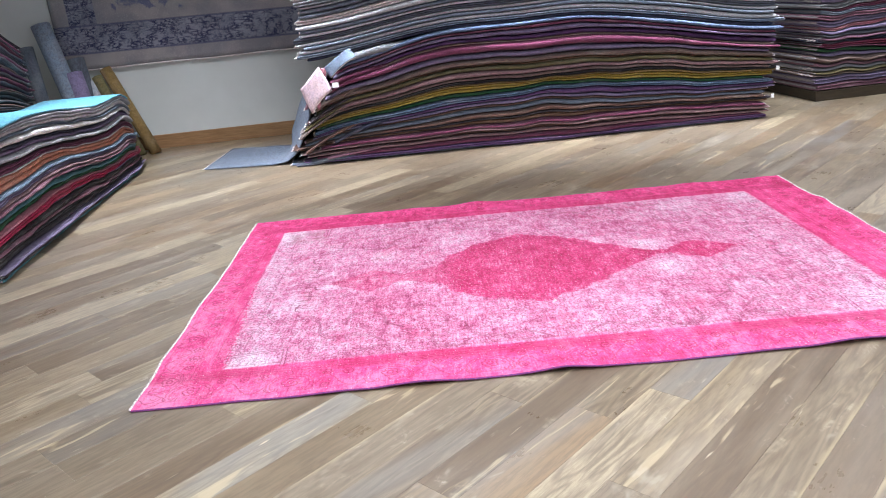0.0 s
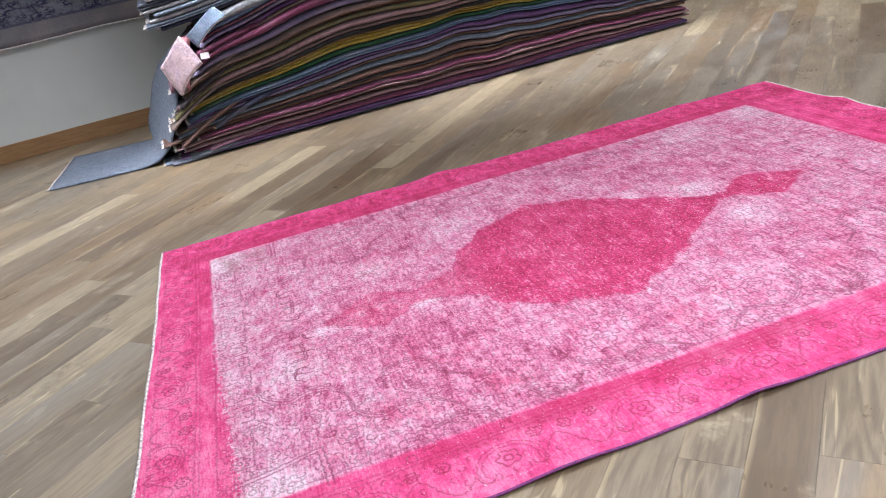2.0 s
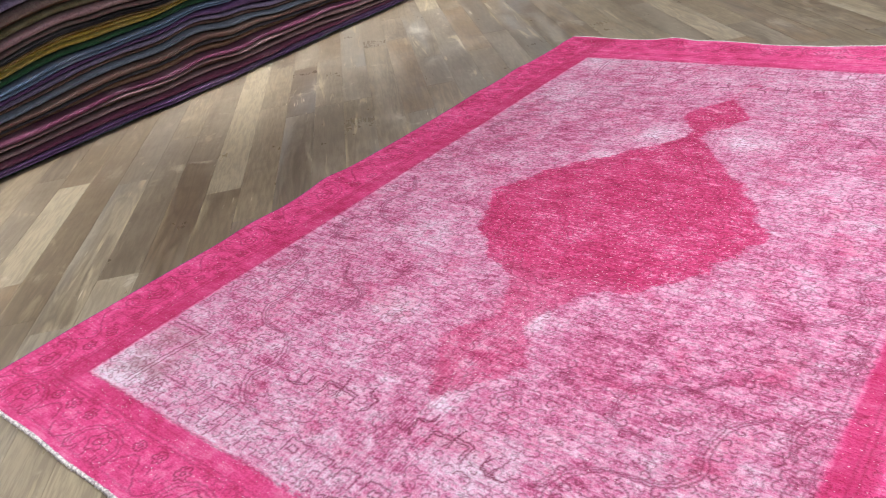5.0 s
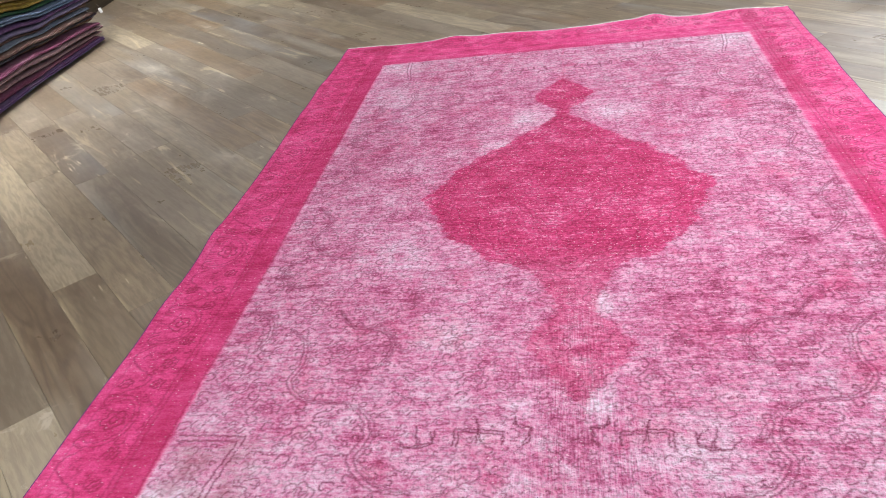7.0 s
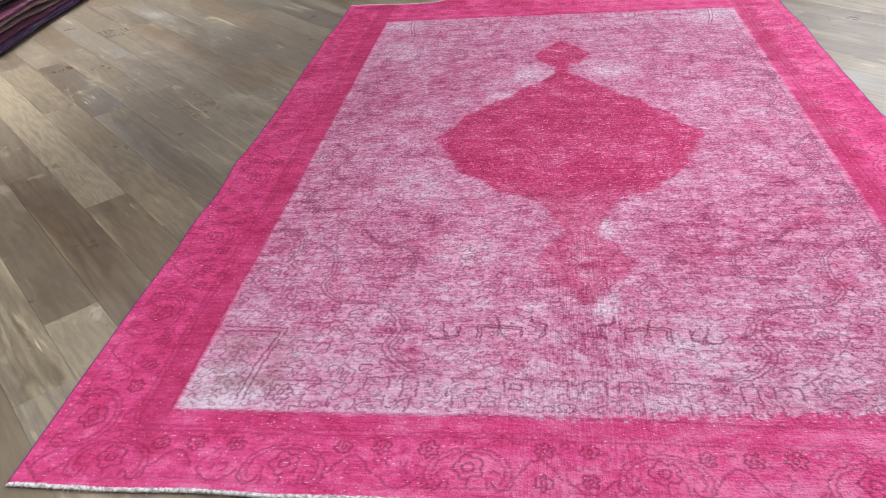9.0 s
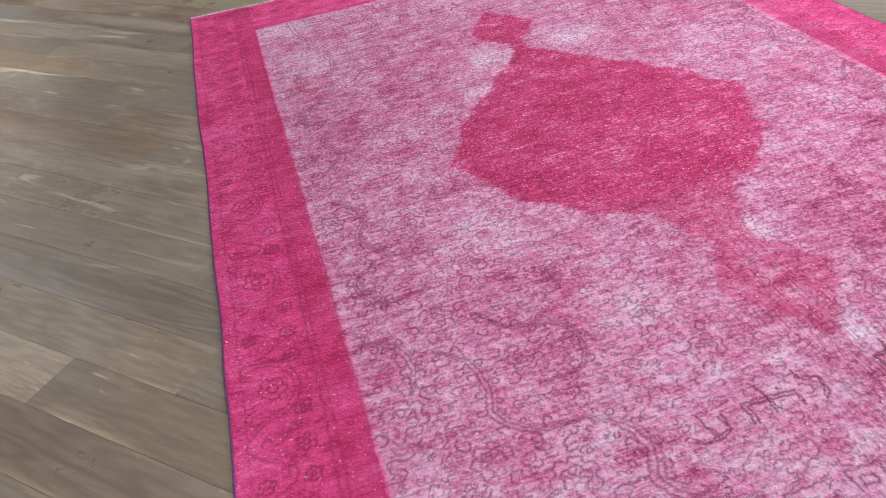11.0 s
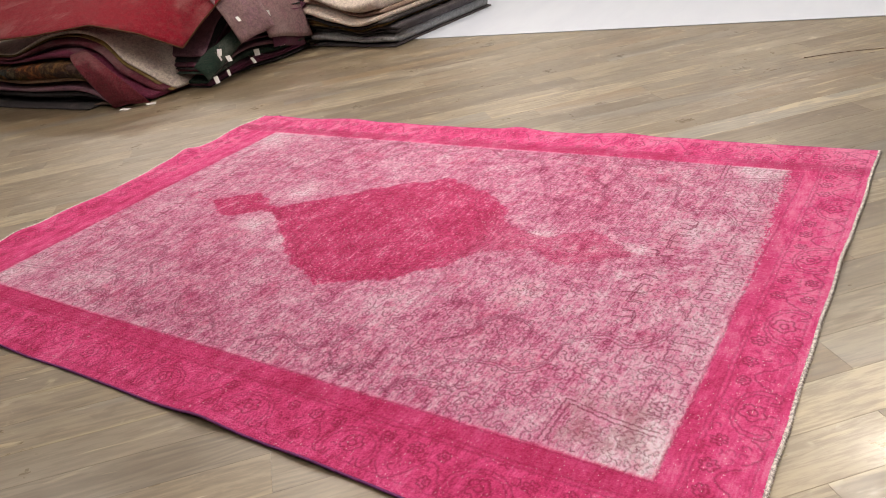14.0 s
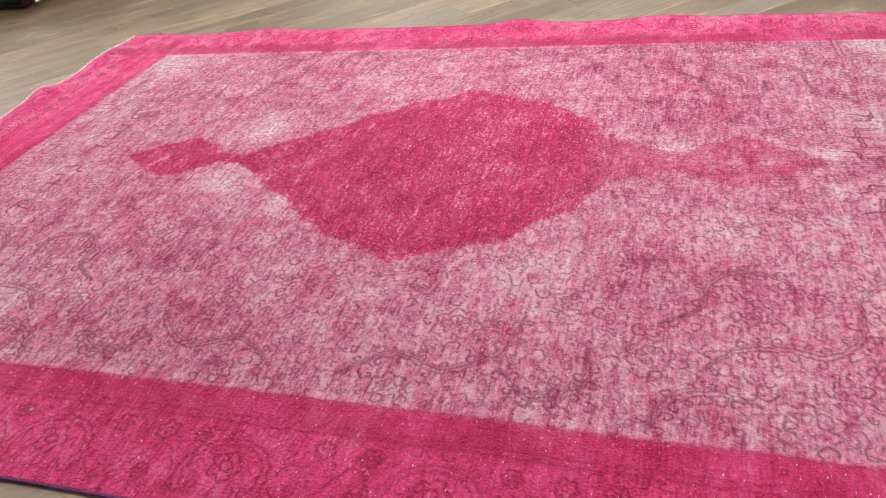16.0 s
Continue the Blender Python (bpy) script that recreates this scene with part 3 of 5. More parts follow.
def draw_rug():
    d = Drawing()
    rng = random.Random(12)

    def floret(x, y, r, strong=1.0, put=d.line):
        t = rng.uniform(0, 1)
        rr = r * (0.62 + 0.4 * np.abs(np.sin(RING * 3 + t)))
        put(x + rr * np.cos(RING), y + rr * np.sin(RING), strong)
        put(x + r * 0.28 * np.cos(RING), y + r * 0.28 * np.sin(RING), strong)

    def curl(x, y, r, t, sign, put=d.four, strong=0.9):
        """A stem that winds up into a hook, with a bead at its end."""
        a = np.linspace(0, 4.4, 40)
        rr = r * (1 - 0.16 * a)
        put(x + rr * np.cos(t + sign * a), y + rr * np.sin(t + sign * a), strong)

    def palmette(x, y, r, t, put=d.four, strong=0.78):
        a = np.linspace(-2.4, 2.4, 90)
        for f, lobes in ((1.0, 3.5), (0.6, 2.5)):
            rr = r * f * (0.76 + 0.26 * np.abs(np.cos(a * lobes)))
            put(x + rr * np.cos(a + t), y + rr * np.sin(a + t), strong)
        for e in (-1.4, -0.7, 0.0, 0.7, 1.4):
            put(x + np.array((0.15, 0.5)) * r * math.cos(t + e), y + np.array((0.15, 0.5)) * r * math.sin(t + e), strong)

    def vine(points, gap, strong=1.0, leaves=True):
        """A double scrolling stem with hooked leaves along both sides."""
        x, y = bow(points)
        nx, ny = -np.gradient(y), np.gradient(x)
        ln = np.hypot(nx, ny) + 1e-9
        nx, ny = nx / ln, ny / ln
        swell = np.sin(np.linspace(0.25, 2.9, len(x)))
        for o in (-0.5, 0.5, 1.3):
            d.four(x + nx * gap * o * swell, y + ny * gap * o * swell, strong * (0.8 if o < 1 else 0.6))
        if leaves:
            for i in range(6, len(x) - 6, 9):
                side = 1 if (i // 9) % 2 else -1
                t = math.atan2(ny[i] * side, nx[i] * side)
                curl(x[i] + nx[i] * side * gap * 1.6, y[i] + ny[i] * side * gap * 1.6, rng.uniform(0.008, 0.014), t + 2.6, rng.choice((-1, 1)), d.four, strong * 0.9)

    # guard lines of the border
    for off, st in ((0.026, 0.4), (0.168, 0.6), (0.182, 0.5), (0.236, 0.6)):
        x0, x1, y0, y1 = off, RUG_W - off - 0.008, off * 0.82, RUG_L - off * 1.15
        for px, py in (((x0, x0), (y0, y1)), ((x1, x1), (y0, y1)), ((x0, x1), (y0, y0)), ((x0, x1), (y1, y1))):
            s = np.linspace(0, 1, 200)
            jig = np.array([0.002 * wave(t, off * 90, 25) for t in s])
            d.line(np.interp(s, (0, 1), px) + jig, np.interp(s, (0, 1), py) + jig, st)

    # border: horseshoe cartouches with a palmette inside, rows of florets, hooked stems
    def side_run(place, length, depth):
        """place(q, o): q along the side, o in from the edge."""
        n = int(length / 0.33)
        for i in range(n):
            q = length * (i + 0.5) / n
            a = np.linspace(-0.5, math.pi + 0.5, 80)
            for f in (1.0, 0.84):
                px, po = q + 0.078 * f * np.cos(a), depth * 0.40 + depth * 0.42 * f * np.sin(a)
                d.line(*place(px, po), 0.7)
            for e in (-1, 1):
                t = np.linspace(0, 3.6, 30)
                d.line(*place(q + e * (0.062 - 0.018 * np.cos(t)), depth * 0.28 - 0.02 * np.sin(t)), 0.9)
                # a stem that swings over to the next cartouche
                s = np.linspace(0, 1, 50)
                d.line(*place(q + e * (0.085 + 0.08 * s), depth * (0.35 + 0.30 * np.sin(s * 3.14) * (1 if e > 0 else -0.7))), 0.8)
            c = np.linspace(0, 2 * math.pi, 70)
            rr = 0.028 * (0.72 + 0.3 * np.abs(np.sin(c * 2.5)))
            d.line(*place(q + rr * np.cos(c), depth * 0.5 + rr * np.sin(c)), 1.0)
            d.line(*place(q + 0.010 * np.cos(c), depth * 0.5 + 0.010 * np.sin(c)), 1.0)
            for e in (-0.035, 0.0, 0.035):
                d.line(*place(q + e + 0 * c[:9], depth * 0.16 + np.linspace(0, 0.02, 9)), 0.8)
        m = int(length / 0.072)
        for i in range(m):
            q = length * (i + 0.5) / m + rng.uniform(-0.01, 0.01)
            for o in (0.80, 0.30):
                x, y = place(q, depth * o + rng.uniform(-0.006, 0.006))
                if d.empty(float(x), float(y), 0.012):
                    floret(float(x), float(y), rng.uniform(0.015, 0.02), 1.0)

    side_run(lambda q, o: (o + 0 * q, q + 0 * o), RUG_L, 0.165)
    side_run(lambda q, o: (RUG_W - 0.008 - o + 0 * q, q + 0 * o), RUG_L, 0.165)
    side_run(lambda q, o: (q + 0 * o, o + 0 * q), RUG_W, 0.138)
    side_run(lambda q, o: (q + 0 * o, RUG_L - o + 0 * q), RUG_W, 0.150)

    # field: the scrolling stem that cuts off each corner, and a second one towards the middle
    vine([(0.25, 0.88), (0.32, 0.845), (0.345, 0.775), (0.325, 0.71)], 0.010)
    vine([(0.39, 0.80), (0.445, 0.745), (0.46, 0.67), (0.45, 0.61), (0.50, 0.555), (0.59, 0.54)], 0.011)
    vine([(0.59, 0.545), (0.645, 0.50), (0.662, 0.445), (0.645, 0.385), (0.70, 0.322), (0.775, 0.308)], 0.014)
    vine([(0.50, 0.87), (0.55, 0.80), (0.62, 0.785), (0.66, 0.73), (0.64, 0.655), (0.56, 0.645)], 0.008)
    vine([(0.30, 1.40), (0.36, 1.31), (0.33, 1.21), (0.40, 1.12), (0.49, 1.10)], 0.009)
    vine([(0.35, 1.12), (0.29, 1.06), (0.33, 0.98), (0.42, 0.98)], 0.008)
    for x, y, r, t in ((0.30, 0.66, 0.045, 0.6), (0.42, 0.52, 0.038, 2.2), (0.53, 0.44, 0.042, 1.2), (0.56, 0.30, 0.036, 0.4), (0.55, 0.72, 0.036, 4.0), (0.80, 0.72, 0.03, 1.5), (0.86, 0.60, 0.034, 1.2),
                       (0.42, 0.88, 0.04, 0.3), (0.31, 1.02, 0.034, 2.0), (0.54, 1.02, 0.04, 1.2), (0.45, 1.22, 0.045, 0.2), (0.56, 1.32, 0.036, 3.0), (0.28, 1.3, 0.034, 1.0), (0.70, 0.92, 0.034, 2.6)):
        palmette(x, y, r, t)
        curl(x + 1.5 * r * math.cos(t), y + 1.5 * r * math.sin(t), r * 0.5, t, 1)
        curl(x - 1.3 * r * math.cos(t), y - 1.3 * r * math.sin(t), r * 0.45, t + 2, -1)
    # bracket-shaped flowers beside the near and far pendants
    for s in (0.0, 0.008):
        d.four((0.84 + s, 0.84 + s, 0.87, 0.935, 0.935), (0.42, 0.465 - s, 0.465 - s, 0.458 - s, 0.425), 1.0)
        d.four((0.955, 0.955 + s, 0.99, 0.985 - s, 0.975), (0.50 - s, 0.478 - s, 0.47, 0.435, 0.425), 1.0)
        d.four((0.735, 0.745, 0.78, 0.80, 0.80 - s), (0.435 - s, 0.418, 0.418 + s, 0.43, 0.46), 1.0)
        d.four((0.88, 0.885, 0.885 + s), (0.49, 0.47, 0.43), 1.0)
        d.four((0.76, 0.765, 0.772 + s), (0.475, 0.45, 0.42), 0.9)
    # corner pieces: a straight-sided panel with a star
    for o in (0.0, 0.014):
        d.four((0.262, 0.41 - o, 0.385 - o, 0.375 - o), (0.453 - o, 0.449 - o, 0.33, 0.225), 0.9)
    d.four((0.425, 0.425, 0.56), (0.225, 0.285, 0.285), 0.8)
    floret(0.31, 0.36, 0.03, 0.65, d.four)
    floret(0.33, 0.27, 0.032, 0.7, d.four)
    floret(0.45, 0.25, 0.024, 0.9, d.four)
    # straight meanders along the short ends
    for x, w, h in ((0.80, 0.07, 0.0), (0.905, 0.055, 0.03), (0.985, 0.045, -0.03), (0.70, 0.03, -0.05), (0.62, 0.05, -0.03)):
        d.four((x, x, x + w, x + w), (0.29 - abs(h), 0.295, 0.295, 0.295 - abs(h)), 0.9)
        if h > 0:
            d.four((x + 0.012, x + 0.035, x + 0.035, x + 0.012, x + 0.012), (0.265, 0.265, 0.28, 0.28, 0.265), 0.9)
    for x in np.arange(0.44, 1.0, 0.028):
        if rng.random() < 0.6:
            d.four((x, x + rng.uniform(-0.004, 0.004)), (0.215, 0.215 + rng.uniform(0.012, 0.035)), 0.8)
    # outline and filling of the medallion
    a = np.linspace(0, 2 * math.pi, 500)
    for f in (0.96, 0.88, 0.45, 0.4):
        t = (np.abs(np.cos(a)) ** 1.2 + np.abs(np.sin(a)) ** 1.2) ** (-1 / 1.2) * f * (1 + 0.03 * np.sin(a * 20))
        d.line(1.047 + 0.41 * t * np.cos(a), 1.42 + 0.47 * t * np.sin(a), 0.7)
    # small curls and leaves everywhere between, in broken lines
    for r, step in ((0.021, 0.042), (0.014, 0.027), (0.009, 0.0175), (0.0065, 0.0145)):
        for y in np.arange(0.215, 2.71, step):
            for x in np.arange(0.262, 1.80, step):
                x1, y1 = x + rng.uniform(-0.4, 0.4) * step, y + rng.uniform(-0.4, 0.4) * step
                if rng.random() < 0.85 and d.empty(x1, y1, r * 0.62):
                    t, sign = rng.uniform(0, 6.3), rng.choice((-1, 1))
                    turns = rng.uniform(1.8, 4.2)
                    q = np.linspace(0, turns, 14)
                    flat = rng.uniform(0.55, 1.0)
                    rr = r * (1 - 0.12 * q)
                    d.line(x1 + rr * np.cos(t + sign * q), y1 + flat * rr * np.sin(t + sign * q), rng.uniform(0.35, 0.9), 0.3)
    # and between the figures of the border
    for y in np.arange(0.03, RUG_L - 0.02, 0.024):
        for x in np.arange(0.035, RUG_W - 0.03, 0.024):
            if (min(x, RUG_W - x) < 0.16 or min(y, RUG_L - y) < 0.135) and d.empty(x, y, 0.009) and rng.random() < 0.8:
                q = np.linspace(0, rng.uniform(2, 4.2), 14)
                t, sign, rr = rng.uniform(0, 6.3), rng.choice((-1, 1)), rng.uniform(0.006, 0.010)
                d.line(x + rr * np.cos(t + sign * q), y + rr * np.sin(t + sign * q), rng.uniform(0.45, 0.9), 0.3)
    return d.a


def pink_rug():
    top = new("area_rug")
    tagged(top, "worn hot pink medallion rug lying flat on oak planks", "rug")
    cu, cv = 96, 140
    coarse = np.array([[rug_point(i / cu, j / cv) for i in range(cu + 1)] for j in range(cv + 1)])
    fu, fv = np.linspace(0, cu, NU + 1), np.linspace(0, cv, NV + 1)
    iu, iv = np.minimum(fu.astype(int), cu - 1), np.minimum(fv.astype(int), cv - 1)
    tu, tv = (fu - iu)[None, :, None], (fv - iv)[:, None, None]
    at = lambda b, c: coarse[iv + b][:, iu + c]
    co = (at(0, 0) * (1 - tu) + at(0, 1) * tu) * (1 - tv) + (at(1, 0) * (1 - tu) + at(1, 1) * tu) * tv
    ink = draw_rug()
    n = (NU + 1) * (NV + 1)
    idx = np.arange(n).reshape(NV + 1, NU + 1)
    quads = np.stack([idx[:-1, :-1], idx[:-1, 1:], idx[1:, 1:], idx[1:, :-1]], -1).reshape(-1, 4)
    rim = np.r_[idx[0], idx[1:, -1], idx[-1, -2::-1], idx[-2:0:-1, 0]]
    foot = n + np.arange(len(rim))
    low = co.reshape(-1, 3)[rim].copy()
    low[:, 2] = np.maximum(0.0005, low[:, 2] - RUG_T)
    sides = np.stack([np.roll(rim, -1), rim, foot, np.roll(foot, -1)], -1)
    quads = np.concatenate([quads, sides]).astype(np.int32)
    me = bpy.data.meshes.new("carpet")
    verts = np.concatenate([co.reshape(-1, 3), low]).astype(np.float32)
    me.vertices.add(len(verts))
    me.vertices.foreach_set("co", verts.ravel())
    me.loops.add(quads.size)
    me.loops.foreach_set("vertex_index", quads.ravel())
    me.polygons.add(len(quads))
    me.polygons.foreach_set("loop_start", np.arange(0, quads.size, 4, dtype=np.int32))
    me.update(calc_edges=True)
    me.polygons.foreach_set("use_smooth", [True] * len(quads))
    me.attributes.new("ink", "FLOAT", "POINT").data.foreach_set("value", np.r_[ink.ravel(), np.zeros(len(rim), np.float32)])
    me.materials.append(PINK)
    ob = new("carpet", me)
    ob.parent = top
    for u, label in ((0.0, "bound violet selvage"), (1.0, "bound violet selvage")):
        bm = bmesh.new()
        tube(bm, [rug_point(u, j / 200) + Vector((0.0015 * (1 if u else -1), 0, -0.0035)) for j in range(201)], 0.0035, 6)
        part("selvage", bm, SELVAGE, top, label)
    for v, width, mat, label in ((0.0, 0.010, FRINGE, "short knotted ivory fringe"), (1.0, 0.009, FRINGE, "short ivory fringe")):
        bm = bmesh.new()
        out = -1 if v == 0 else 1
        rng = random.Random(4 + int(v))
        base = [rug_point(i / 96, v) for i in range(97)]
        # a whipped edge: one small slanting bead after another
        for i in range(560):
            f = (i + 0.5) / 560 * 96
            p = base[int(f)].lerp(base[int(f) + 1], f - int(f)) + Vector((0, 0.004 * out, -0.001))
            r = rng.uniform(0.0034, 0.0046)
            m = Matrix.Translation(p + Vector((0, rng.uniform(-0.001, 0.001), 0))) @ Matrix.Rotation(radians(35) * out, 4, "Z") @ Matrix.Diagonal((r * 0.8, r * 2.0, r * 1.1, 1))
            vs = [bm.verts.new(m @ Vector(c)) for c in ((1, 0, 0), (-1, 0, 0), (0, 1, 0), (0, -1, 0), (0, 0, 1), (0, 0, -1))]
            for fc in ((0, 2, 4), (2, 1, 4), (1, 3, 4), (3, 0, 4), (2, 0, 5), (1, 2, 5), (3, 1, 5), (0, 3, 5)):
                bm.faces.new([vs[c] for c in fc])
        for i in range(60):
            f = rng.uniform(0, 95.9)
            p = base[int(f)].lerp(base[int(f) + 1], f - int(f))
            b = Vector((p.x + rng.uniform(-0.005, 0.005), p.y + out * (0.006 + width * rng.uniform(0.1, 0.6)), 0.002))
            w = Vector((0.0012, 0, 0))
            q = [bm.verts.new(c) for c in (p - w, p + w, b + w * 0.6, b - w * 0.6, (p + b) / 2 + Vector((0, 0, 0.003)))]
            for g in range(4):
                bm.faces.new((q[g], q[(g + 1) % 4], q[4]))
        part("fringe", bm, mat, top, label)


pink_rug()


# ---- rugs folded into stacks ----
C = {
    "grey": lin(132, 136, 142), "pale": lin(186, 190, 196), "slate": lin(92, 100, 112), "blue": lin(96, 116, 146), "sky": lin(138, 162, 186),
    "lilac": lin(128, 118, 150), "violet": lin(102, 72, 120), "plum": lin(110, 54, 82), "maroon": lin(106, 44, 60), "brown": lin(104, 80, 72),
    "taupe": lin(120, 102, 96), "tan": lin(164, 130, 106), "sand": lin(182, 156, 140), "olive": lin(112, 106, 72), "yellow": lin(184, 162, 74),
    "green": lin(38, 88, 56), "navy": lin(48, 52, 76), "black": lin(44, 40, 44), "char": lin(66, 62, 68), "rose": lin(176, 110, 124), "red": lin(138, 6, 36),
    "orange": lin(200, 134, 108), "teal": lin(84, 136, 148), "cyan": lin(112, 184, 206), "crimson": lin(168, 34, 78), "cream": lin(212, 200, 190),
    "ivory": lin(230, 228, 226), "ochre": lin(138, 114, 68), "magenta": lin(104, 34, 62), "mauve": lin(134, 98, 114), "dusk": lin(150, 120, 124), "steel": lin(116, 127, 144), "rust": lin(108, 38, 50), "ink": lin(30, 54, 46),
    "pinkpale": lin(218, 194, 200), "bluegrey": lin(128, 142, 160),
}
WORDS = {"grey": "grey", "pale": "light grey", "slate": "slate grey", "blue": "dusty blue", "sky": "pale blue", "lilac": "grey-lilac", "violet": "dark violet",
         "plum": "plum", "maroon": "maroon", "brown": "brown", "taupe": "taupe", "tan": "tan", "sand": "sand-coloured", "olive": "olive brown", "yellow": "mustard yellow",
         "green": "dark green", "navy": "navy blue", "black": "black", "char": "charcoal", "rose": "dusty rose", "red": "deep red", "orange": "burnt orange",
         "teal": "teal", "cyan": "bright cyan", "crimson": "crimson", "cream": "cream", "ivory": "ivory", "ochre": "ochre", "magenta": "magenta", "mauve": "mauve", "dusk": "dusty mauve", "steel": "steel grey",
         "rust": "faded dark red", "ink": "dark green-black", "pinkpale": "pale pink", "bluegrey": "blue-grey"}


def folded_rug(key, m, length, depth, bottom, thick, s0, s1, front, seed, where, group, leaves=1, segs=84, cap=None, pinch=0.80):
    """A rug folded flat: a long fold at the front, lying along s, from s0 to s1. bottom(s) and thick(s) give its heights, front(s) how far its fold stands out."""
    bm = bmesh.new()
    rows = []
    edge = (0.0, 0.003, 0.009, 0.018)
    places = [s0 + e for e in edge] + [s0 + 0.018 + (s1 - s0 - 0.036) * i / segs for i in range(1, segs)] + [s1 - e for e in edge[::-1]]
    for s in places:
        b, t, f = bottom(s), max(0.004, thick(s)), front(s)
        b = max(b, 0.001)
        near = math.sqrt(min(1.0, min(s - s0, s1 - s) / 0.009 + 0.001))
        b, t, f = b + t * 0.32 * (1 - near), t * (0.36 + 0.64 * near), f + 0.012 * (1 - near)
        slope = (bottom(min(s + 0.02, s1)) - bottom(max(s - 0.02, s0))) / max(0.001, min(s + 0.02, s1) - max(s - 0.02, s0))
        tip = max(0.0, 1 - min(s - s0, s1 - s) / 0.08)
        t *= 1 - 0.08 * tip
        ring = [(depth, b), (depth * 0.5, b), (f + 0.08, b)]
        for leaf in range(leaves):
            lo, h = b + t * leaf / leaves, t / leaves
            r = max(min(h * 0.9, 0.034), 0.018)
            for a in (-80, -45, 0, 45, 80):
                ring.append((f + r - r * math.cos(radians(a)), lo + h * 0.46 + h / 2 * pinch * math.sin(radians(a))))
            if leaf < leaves - 1:
                ring.append((f + r * 1.5, lo + h))
        ring += [(f + 0.08, b + t), (depth * 0.5, b + t), (depth, b + t)]
        shear = max(-1.2, min(1.2, slope)) * tip
        rows.append([bm.verts.new((s - shear * (z - b - t / 2), d, z)) for d, z in ring])
    grid_faces(bm, rows, True)
    caps = [bm.faces.new(rows[0]), bm.faces.new(rows[-1][::-1])]
    for c in caps:
        c.material_index = 1 if cap else 0
    bmesh.ops.recalc_face_normals(bm, faces=bm.faces)
    ob = mesh_object("folded_rug", bm, WOOL)
    if cap:
        ob.data.materials.append(cap)
    ob.matrix_world = m
    ob.color = (*C[key], 1)
    tagged(ob, f"{WORDS[key]} wool rug folded flat {where}", "rug", group)
    rng = random.Random(int(seed * 10) + len(key))
    if cap and rng.random() < 0.6:
        # short cotton threads at both ends
        for s, out in ((s0, -1), (s1, 1)):
            bm = bmesh.new()
            for j in range(16):
                a = Vector((s, front(s) + 0.015 + j * 0.014 + rng.uniform(0, 0.008), max(bottom(s), 0.001) + thick(s) * rng.uniform(0.35, 0.75)))
                tube(bm, [a - Vector((out * 0.004, 0, 0)), a + Vector((out * rng.uniform(0.008, 0.02), rng.uniform(-0.006, 0.004), -rng.uniform(0.0, 0.010)))], 0.0022, 4)
            part("fringe", bm, FRINGE, ob, "short pale cotton fringe")
    return ob


def pile_up(keys, m, length, depth, where, group, seed, shape=lambda s: 1.0, start=None, ends=None, scatter=0.02, mean=0.028, roll=0.012, leafy=0.45, base=0.0, front=None, cap=None, rough=(0.22, 0.16), squeeze=(0.52, 0.74)):
    """Stacks folded rugs one on another. shape(s) squeezes the stack along its length; returns the height of its top along s."""
    rng = random.Random(seed)
    n = 110
    S = np.linspace(-0.2, length + 0.2, n)
    Z = np.zeros(n) + base
    made = []
    plan = [key if isinstance(key, tuple) else (key, mean * rng.uniform(0.65, 1.4)) for key in keys]
    T = np.array([[t * max(0.2, 1 + rough[0] * 3.0 * wave(s, seed * 31 + i * 1.7, 0.8) + rough[1] * wave(s, seed * 31 + i * 1.7 + 0.5, 4.0)) for s in S] for i, (_, t) in enumerate(plan)])
    T *= (sum(t for _, t in plan) / T.sum(0)) * np.array([1 + 0.02 * wave(s, seed, 1.5) for s in S])
    G = np.array([shape(s) for s in S])
    for i, (key, thick) in enumerate(plan):
        sd = seed * 31 + i * 1.7
        lo, th = Z * G, T[i] * G
        a, b = (ends(i, len(keys), rng) if ends else (rng.uniform(-scatter, scatter), length + rng.uniform(-scatter, scatter)))
        off = rng.uniform(-roll, roll)
        fr = (lambda s, o=off, q=sd: o + 0.018 * wave(s, q + 0.3, 1.7) + 0.011 * wave(s, q + 0.9, 6.0) + 0.005 * wave(s, q + 0.5, 17.0) + (front(s) if front else 0.0))
        ob = folded_rug(key, m, length, depth, lambda s, lo=lo: float(np.interp(s, S, lo)), lambda s, th=th: float(np.interp(s, S, th)) - 0.0006,
                        a, b, fr, sd, where, group, 2 if rng.random() < leafy else 1, cap=cap, pinch=rng.uniform(*squeeze))
        made.append(ob)
        Z = Z + T[i]
    return made, lambda s: float(np.interp(s, S, Z * np.array([shape(q) for q in S])))


def frame_at(p, along):
    """The pose of a stack: s runs along the given way, and its front faces to the right of that way."""
    a = math.atan2(along[1], along[0])
    return Matrix.Translation((*p[:2], 0)) @ Matrix.Rotation(a, 4, "Z")


def smooth(a, b, x):
    t = min(1.0, max(0.0, (x - a) / (b - a)))
    return t * t * (3 - 2 * t)


